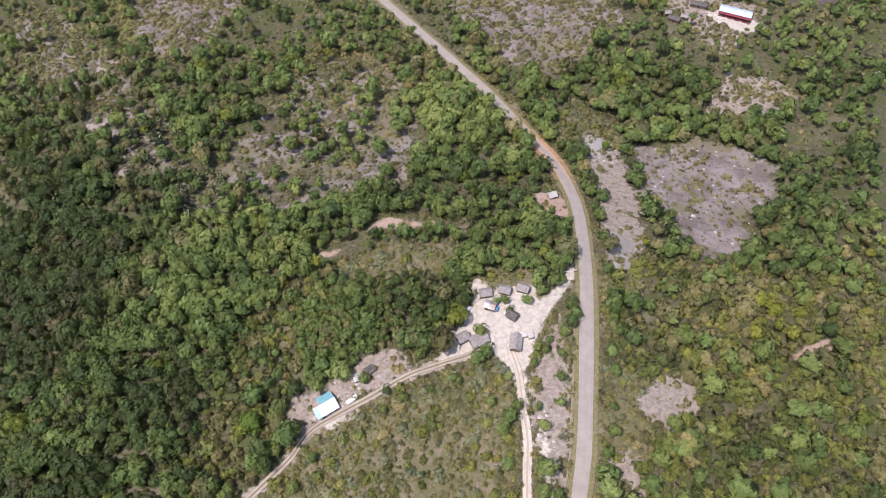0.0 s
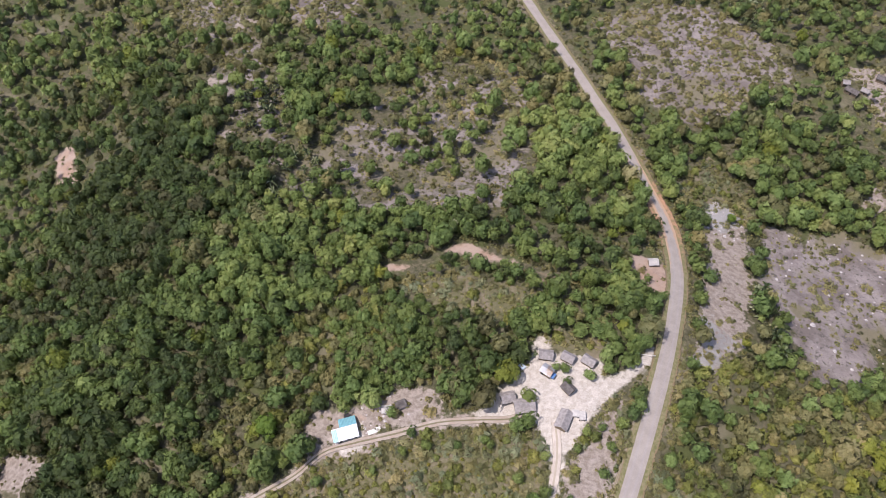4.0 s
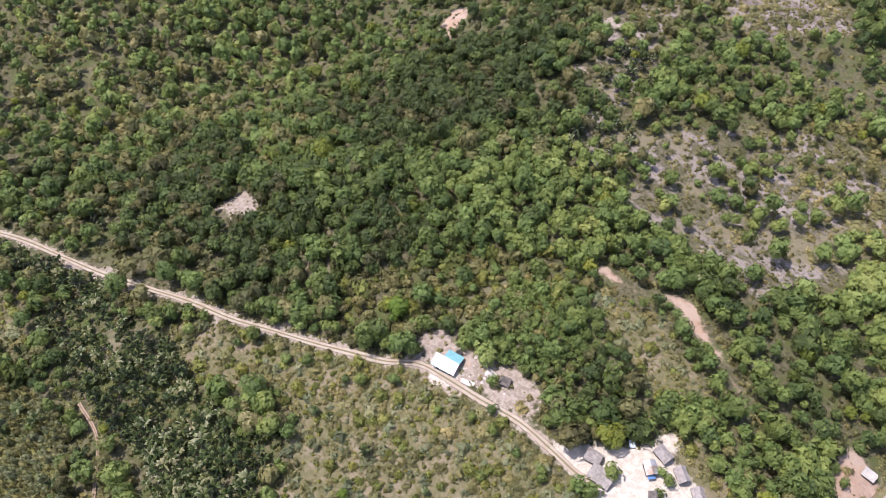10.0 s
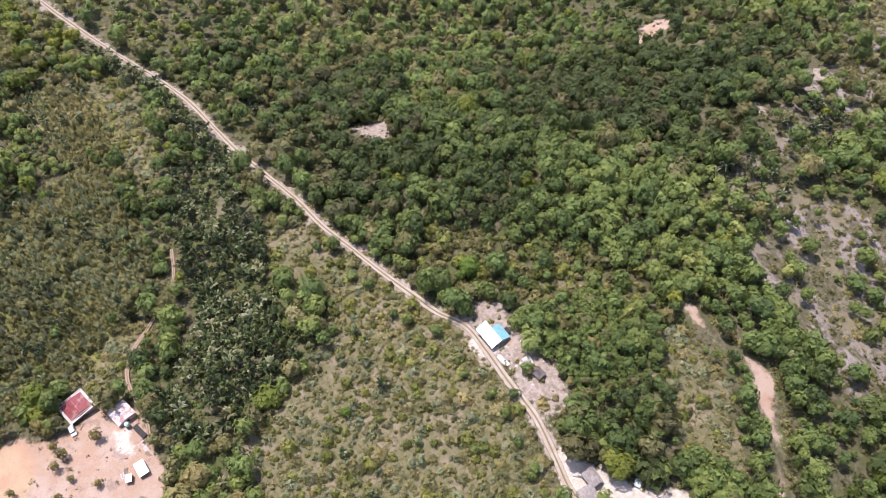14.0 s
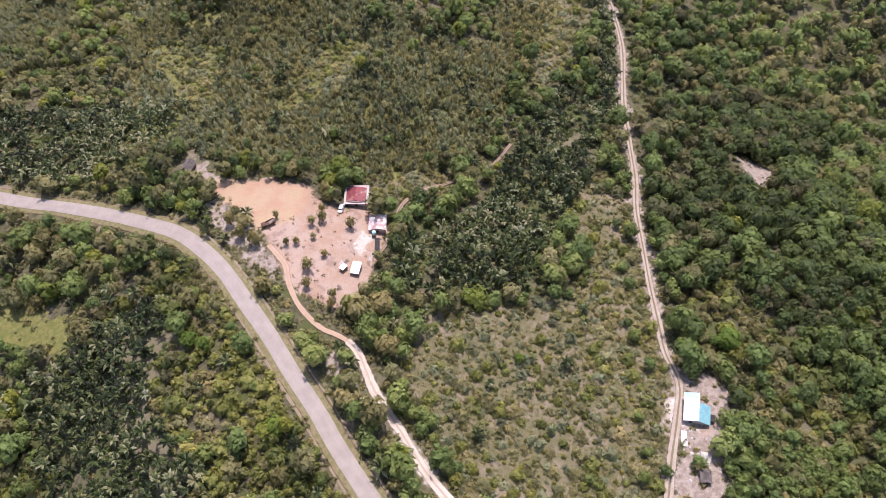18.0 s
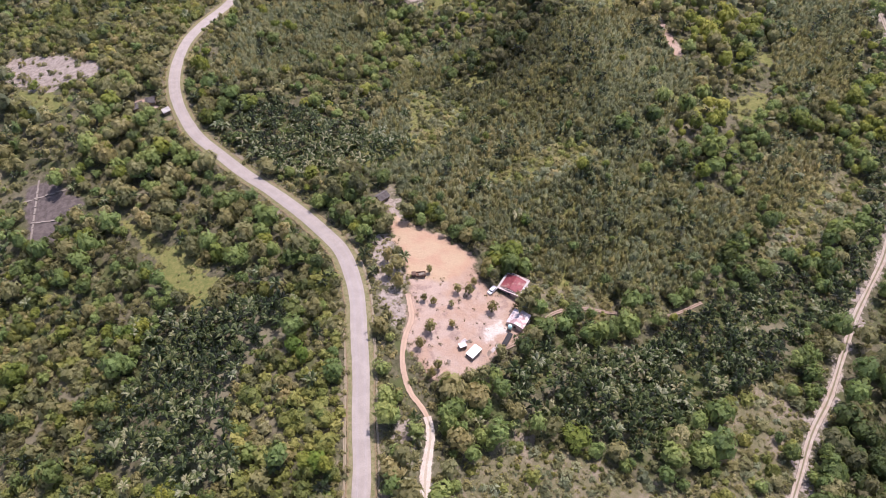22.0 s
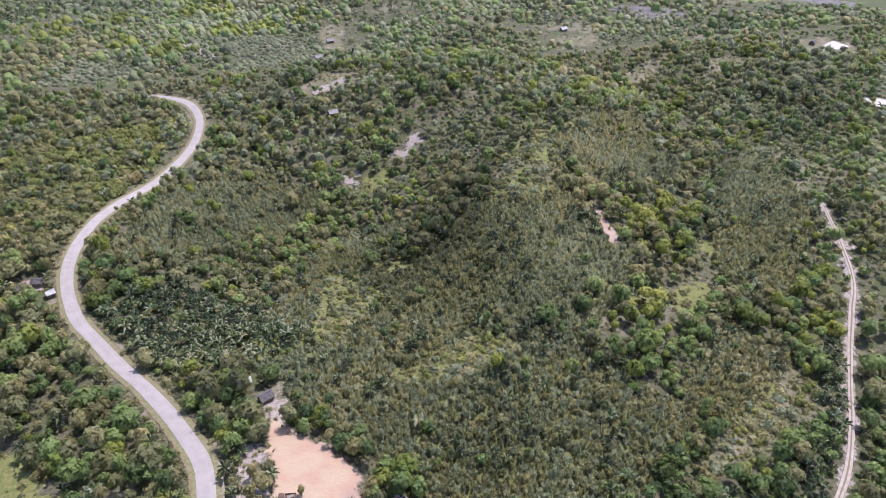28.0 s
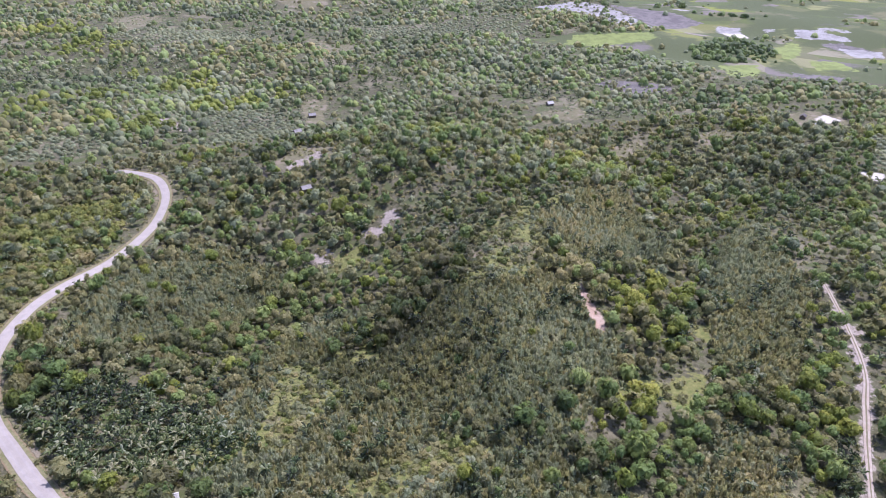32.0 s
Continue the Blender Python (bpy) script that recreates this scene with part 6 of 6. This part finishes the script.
school.matrix_basis = pose(180, 373.5, base_at(180, 373.5, 5) + 0.1, 0, 0, -24)
hut(158.5, 380.5, -18, 9.5, 3.2, 2.2, 1.1, "long grey thatched hut near the school", 3, M_THATCHD, "huts by the school")
hut(141, 367.5, -30, 6.6, 3.2, 2.2, 1.1, "dark grey thatched hut on bare earth", 5, M_THATCHD, "huts by the school")
hut(138, 373.5, 10, 3.4, 2.8, 2.0, 0.9, "small pale hut near the school", 7, None, "huts by the school")
hut(147.6, 369.3, -25, 3.6, 2.6, 2.0, 0.9, "small tan hut near the school", 9, None, "huts by the school")

# The village
for x, y, turn, L, W, seed, label, roof in (
        (17.4, 155.9, 8, 4.6, 3.2, 11, "grey thatched hut at the edge of the trees", None), (25.4, 157.0, -14, 4.2, 3.0, 13, "grey thatched hut with a shaded gable", None),
        (33.0, 157.7, -20, 4.3, 3.0, 15, "brown-grey thatched hut by the trees", None), (28.6, 132.9, 80, 6.6, 3.8, 17, "long pale thatched hut on white sand", None),
        (27.8, 145.0, -35, 3.8, 3.0, 19, "small dark thatched hut in the middle of the sand", M_THATCHD), (14.2, 134.6, 25, 6.8, 4.6, 21, "wide low thatched hall under a tree", None),
        (7.8, 136.1, 30, 4.6, 3.4, 23, "pale thatched hut beside the track", None)):
    hut(x, y, turn, L, W, 1.9, 1.3, label, seed, roof)
shop = sheet_house(19.2, 149.6, -20, 4.0, 3.4, 2.2, 0.8, M_STALK, (M_ZINC, M_ZINC), "stall with a patched grey sheet roof", 0.35, 1, 0)
solid("tarpaulin", [box((2.6, -0.4, 1.9), (1.6, 2.4, 0.06))], M_TARP, shop, "blue plastic sheet awning")
lean_to(31.9, 136.4, 10, 2.6, 2.6, 1.8, M_CONC, "small open shelter with a whitish roof")
lean_to(34.5, 136.2, 12, 2.2, 3.2, 1.8, M_CONC, "narrow open shelter with a whitish roof")
lean_to(10.0, 149.5, -30, 2.4, 2.0, 1.0, M_PALEB, "low drying rack with pale cloth", "rack", "drying_rack")

# Outlying huts
hut(51.6, 216.6, 20, 3.6, 2.6, 1.8, 0.9, "pale-roofed hut on red earth beside the road", 31, M_CONC, "outlying huts")
hut(12.0, -88.0, 30, 4.6, 3.4, 2.0, 1.2, "grey thatched hut among trees", 33, M_THATCHD, "outlying huts")
hut(18.6, -99.5, 10, 3.0, 2.4, 1.8, 0.9, "small pale hut among trees", 35, M_CONC, "outlying huts")
hut(114.6, -186.0, 25, 5.0, 3.6, 2.0, 1.3, "dark thatched hut on pinkish earth", 37, M_THATCHD, "outlying huts")
hut(108.2, -188.5, -10, 4.0, 3.0, 2.0, 1.2, "dark thatched hut beside another", 39, M_THATCHD, "outlying huts")
hut(101.3, -179.5, 30, 3.2, 2.6, 1.8, 0.9, "small white-roofed roadside hut", 41, M_CONC, "outlying huts")
for x, y, turn, mat, label, seed in ((-46, -372, 20, M_THATCH, "hut under a grey roof in dry grass", 43), (123, -450, 0, M_THATCHD, "dark hut in a small clearing", 45), (-51, -530, 30, M_THATCH, "lone hut on a pale slope", 47),
                                     (-70, -601, 10, M_THATCH, "lone hut on a far slope", 49), (-298, -557, 15, M_CONC, "hut with a pale roof on a far hilltop", 51), (-508, -456, 40, M_THATCHD, "dark hut beside a sandy clearing", 53)):
    hut(x, y, turn, 6.5, 4.5, 2.2, 1.5, label, seed, mat, "far huts")

# ---- yard things ----
tank = tagged(new("water_tank"), "pale green plastic water tank on a timber stand", "tank")
V, F = tube([(0, 0, 1.2), (0, 0, 2.5), (0, 0, 2.75)], [0.75, 0.75, 0.3], 16)
part("drum", mesh_of("drum", V, F, [M_TANK], False), tank)
solid("lid", [box((0, 0, 2.8), (0.6, 0.6, 0.1))], M_TANK, tank)
solid("stand", [box((a * 0.6, b * 0.6, 0.55), (0.15, 0.15, 1.2)) for a in (-1, 1) for b in (-1, 1)] + [box((0, 0, 1.15), (1.6, 1.6, 0.1))], M_WOOD, tank)
tank.matrix_basis = pose(-19.0, -11.6, rise1(-19, -11.6), 0, 0, 46)
cistern = tagged(new("water_cistern"), "pale blue box-shaped cistern beside the house", "tank")
solid("body", [box((0, 0, 0.9), (1.6, 2.2, 1.8))], M_PALEB, cistern, bevel=0.08)
solid("lid", [box((0, 0, 1.86), (1.3, 1.6, 0.12))], M_TARP, cistern)
cistern.matrix_basis = pose(-27.9, -20.8, rise1(-27.9, -20.8) - 0.05, 0, 0, 46)


def wheel(root, x, y, r):
    V, F = tube([(0, 0, -0.11), (0, 0, 0.11)], [r, r], 14)
    caps = [(tuple(range(0, 14)),), (tuple(range(14, 28)),)]
    w = solid_any("wheel", [(V, [tuple(f) for f in F] + [caps[0][0][::-1], caps[1][0]])], M_RUBBER, root)
    w.matrix_basis = pose(x, y, r, 90, 0, 0)
    part("rim", mesh_of("rim", *box((0, 0, 0), (r, r, 0.24)), [M_CONC]), w)


van = tagged(new("car"), "white car parked beside the red-roofed house", "car")
solid("body", [box((0, 0, 0.75), (4.3, 1.75, 0.75))], M_PAINT, van, bevel=0.15)
solid("cabin", [box((-0.3, 0, 1.4), (2.6, 1.6, 0.65))], M_PAINT, van, bevel=0.2)
solid("windscreen", [box((0.98, 0, 1.36), (0.12, 1.35, 0.42))], M_DARK, van)
solid("rear_window", [box((-1.58, 0, 1.36), (0.12, 1.35, 0.40))], M_DARK, van)
for s in (-1, 1):
    solid("side_window", [box((-0.3, s * 0.79, 1.42), (2.1, 0.06, 0.36))], M_DARK, van)
for a in (-1.35, 1.35):
    for b in (-0.82, 0.82):
        wheel(van, a, b, 0.34)
van.matrix_basis = pose(-17.9, -29.4, rise1(-17.9, -29.4) + 0.02, 0, 0, 35)
truck = tagged(new("wrecked_truck"), "rusted wrecked truck on bare yellow earth", "truck")
solid("bed", [box((-1.0, 0, 0.9), (3.4, 2.0, 0.25))], M_RUST, truck)
solid("bed_side", [box((-1.0, s * 0.95, 1.25), (3.4, 0.1, 0.5)) for s in (-1, 1)], M_RUST, truck)
solid("cab", [box((1.6, 0, 1.35), (1.6, 1.9, 1.3))], M_RUST, truck, bevel=0.18)
solid("windscreen", [box((2.36, 0, 1.65), (0.1, 1.5, 0.5))], M_DARK, truck)
solid("load", [box((-1.2, 0.2, 1.3), (2.2, 1.2, 0.6), 0.3)], M_WOOD, truck, "weathered timber load", 0.1)
for a in (-1.9, 1.7):
    for b in (-0.9, 0.9):
        wheel(truck, a, b, 0.42)
truck.matrix_basis = pose(7.4, -40.0, rise1(7.4, -40.0), 0, 0, -10)

g = np.random.default_rng(51)
for k, (px, py, turn) in enumerate(((-10.5, -3.8, 40), (-8.6, -2.6, 48), (-12.4, -5.0, 44), (-3.0, -8.2, 10), (-1.4, -8.6, 25), (6.0, -0.6, 70))):
    stack = tagged(new("timber_stack"), "low stack of weathered planks on bare ground", "planks", "timber stacks in the yard")
    for j in range(5):
        solid("plank", [box((g.uniform(-0.15, 0.15), -0.5 + 0.25 * j, 0.12 + 0.1 * (j % 2)), (2.2, 0.2, 0.08), g.uniform(-0.06, 0.06))], M_WOOD if k % 2 else M_STONE, stack)
    stack.matrix_basis = pose(px, py, rise1(px, py) - 0.03, 0, 0, turn)

# White cloths and slabs laid out beside the house by the track
for k, (px, py, a, b) in enumerate(((-36.5, 113.2, 2.6, 1.6), (-34.6, 114.6, 2.4, 1.8))):
    slab = tagged(new("slab", mesh_of("slab", *box((0, 0, 0.12), (a, b, 0.3)), [M_WHITEWALL])), "bright white slab beside the track", "slab", "white slabs")
    slab.matrix_basis = pose(px, py, rise1(px, py), 0, 0, 35)
hut(-33.5, 122.0, 20, 3.0, 2.2, 1.5, 0.7, "small grey shelter on stony ground", 61, M_CONC, "outlying huts")
hut(-29.0, 125.0, 40, 3.2, 2.4, 1.5, 0.7, "small dark shelter on stony ground", 63, M_THATCHD, "outlying huts")

# Barrier at the way into the village
gate = tagged(new("barrier"), "white pole barrier across the sandy way in", "barrier")
solid("post", [box((-3.6, 0, 0.6), (0.2, 0.2, 1.3))], M_WHITEWALL, gate)
solid("post", [box((3.6, 0, 0.6), (0.2, 0.2, 1.3))], M_WHITEWALL, gate)
solid("pole", [box((0, 0, 1.15), (7.6, 0.14, 0.14))], M_WHITEWALL, gate)
solid("sign", [box((4.4, 0, 1.6), (0.9, 0.06, 0.9))], M_WHITEWALL, gate, "blank white sign board")
solid("sign_post", [box((4.4, 0.05, 0.6), (0.1, 0.1, 1.3))], M_WOOD, gate)
gate.matrix_basis = pose(51.5, 167.0, rise1(51.5, 167), 0, 0, 6)

# ---- stones and logs ----


def stone_shape(seed):
    g = np.random.default_rng(seed)
    V = [(0, 0, 0.8), (0, 0, -0.3)] + [(math.cos(a) * g.uniform(0.7, 1.1), math.sin(a) * g.uniform(0.7, 1.1), g.uniform(0.0, 0.35)) for a in np.arange(6) * 1.047]
    F = [(0, 2 + j, 2 + (j + 1) % 6) for j in range(6)] + [(1, 2 + (j + 1) % 6, 2 + j) for j in range(6)]
    return np.array(V, np.float32), np.array(F, np.int32)


STONES = [stone_shape(k) for k in range(5)]
x, y, g = scatter(-60, 175, 70, 300, 2.4, 61)
s = survey(x, y)
heap = depth_in(x, y, BARE["stubble"][:1])
keep = ((heap > -3) & (g.uniform(size=len(x)) < 0.85)) | ((s["ash"] > 1) & (g.uniform(size=len(x)) < 0.10)) | ((s["sand"] > -2) & (x > 60) & (g.uniform(size=len(x)) < 0.3))
keep |= (np.hypot(x + 36, y - 116) < 13) & (s["straw"] < -2) & (g.uniform(size=len(x)) < 0.55)
keep |= (np.abs(x - 38) < 3) & (y > 70) & (y < 108) & (g.uniform(size=len(x)) < 0.7)
keep &= (s["track"] > 2.5) & (s["road"] > 4.5) & (s["roofs"] > 3)
x, y = x[keep], y[keep]
r = np.exp(g.normal(-0.75, 0.45, len(x)))
plant_out("stones", STONES, x, y, rise(x, y), r, r * 0.7, 0 * x, M_STONE, "pale stones scattered on bare ground", "stones", 11)
LOG = [tube([(0, 0, 0), (0.02, 0.01, 1.0)], [0.06, 0.045], 6)]
x, y, g = scatter(-215, 110, 318, 435, 5.0, 62)
s = survey(x, y)
keep = (s["ash"] > 1) & (g.uniform(size=len(x)) < 0.5)
x, y = x[keep], y[keep]
log_parts = []
for px, py in zip(x, y):
    a, L, q = g.uniform(0, 6.28), g.uniform(1.5, 5.0), rise1(px, py) + 0.1
    c, d = math.cos(a), math.sin(a)
    w = g.uniform(0.12, 0.25)
    P = [(px - d * w, py + c * w, q), (px + d * w, py - c * w, q), (px + c * L + d * w * .6, py + d * L - c * w * .6, q + .05), (px + c * L - d * w * .6, py + d * L + c * w * .6, q + .05),
         (px, py, q + 0.25), (px + c * L, py + d * L, q + 0.22)]
    log_parts.append((P, [(0, 4, 5), (0, 5, 3), (4, 1, 2), (4, 2, 5), (1, 0, 3), (1, 3, 2), (0, 1, 4), (2, 3, 5)]))
V, F = joined(log_parts)
tagged(new("felled_logs", mesh_of("felled_logs", V, F, [M_BARK])), "charred logs lying on burnt clearings", "logs", kind="stuff")

# Banks between the wet fields
banks = []
for (ax, ay), (bx, by) in (((164, 404), (222, 388)), ((168, 415), (256, 425)), ((184, 396), (188, 430)), ((205, 392), (210, 438)), ((228, 392), (232, 444)), ((166, 405), (168, 426)),
                           ((165, -140), (146, -142)), ((160, -126), (147, -124)), ((159, -152), (159, -110))):
    n = max(2, int(math.hypot(bx - ax, by - ay) / 4))
    for k in range(n):
        u = (k + 0.5) / n
        px, py = ax + (bx - ax) * u, ay + (by - ay) * u
        banks.append(box((px, py, rise1(px, py) + 0.1), (4.4, 0.8, 0.35), math.atan2(by - ay, bx - ax)))
V, F = joined(banks)
tagged(new("field_banks", mesh_of("field_banks", V, F, [simple_mat("dry_bank", (0.26, 0.22, 0.18), (0.34, 0.30, 0.25), 0.8)])), "low earth banks between wet fields", "banks", kind="stuff")
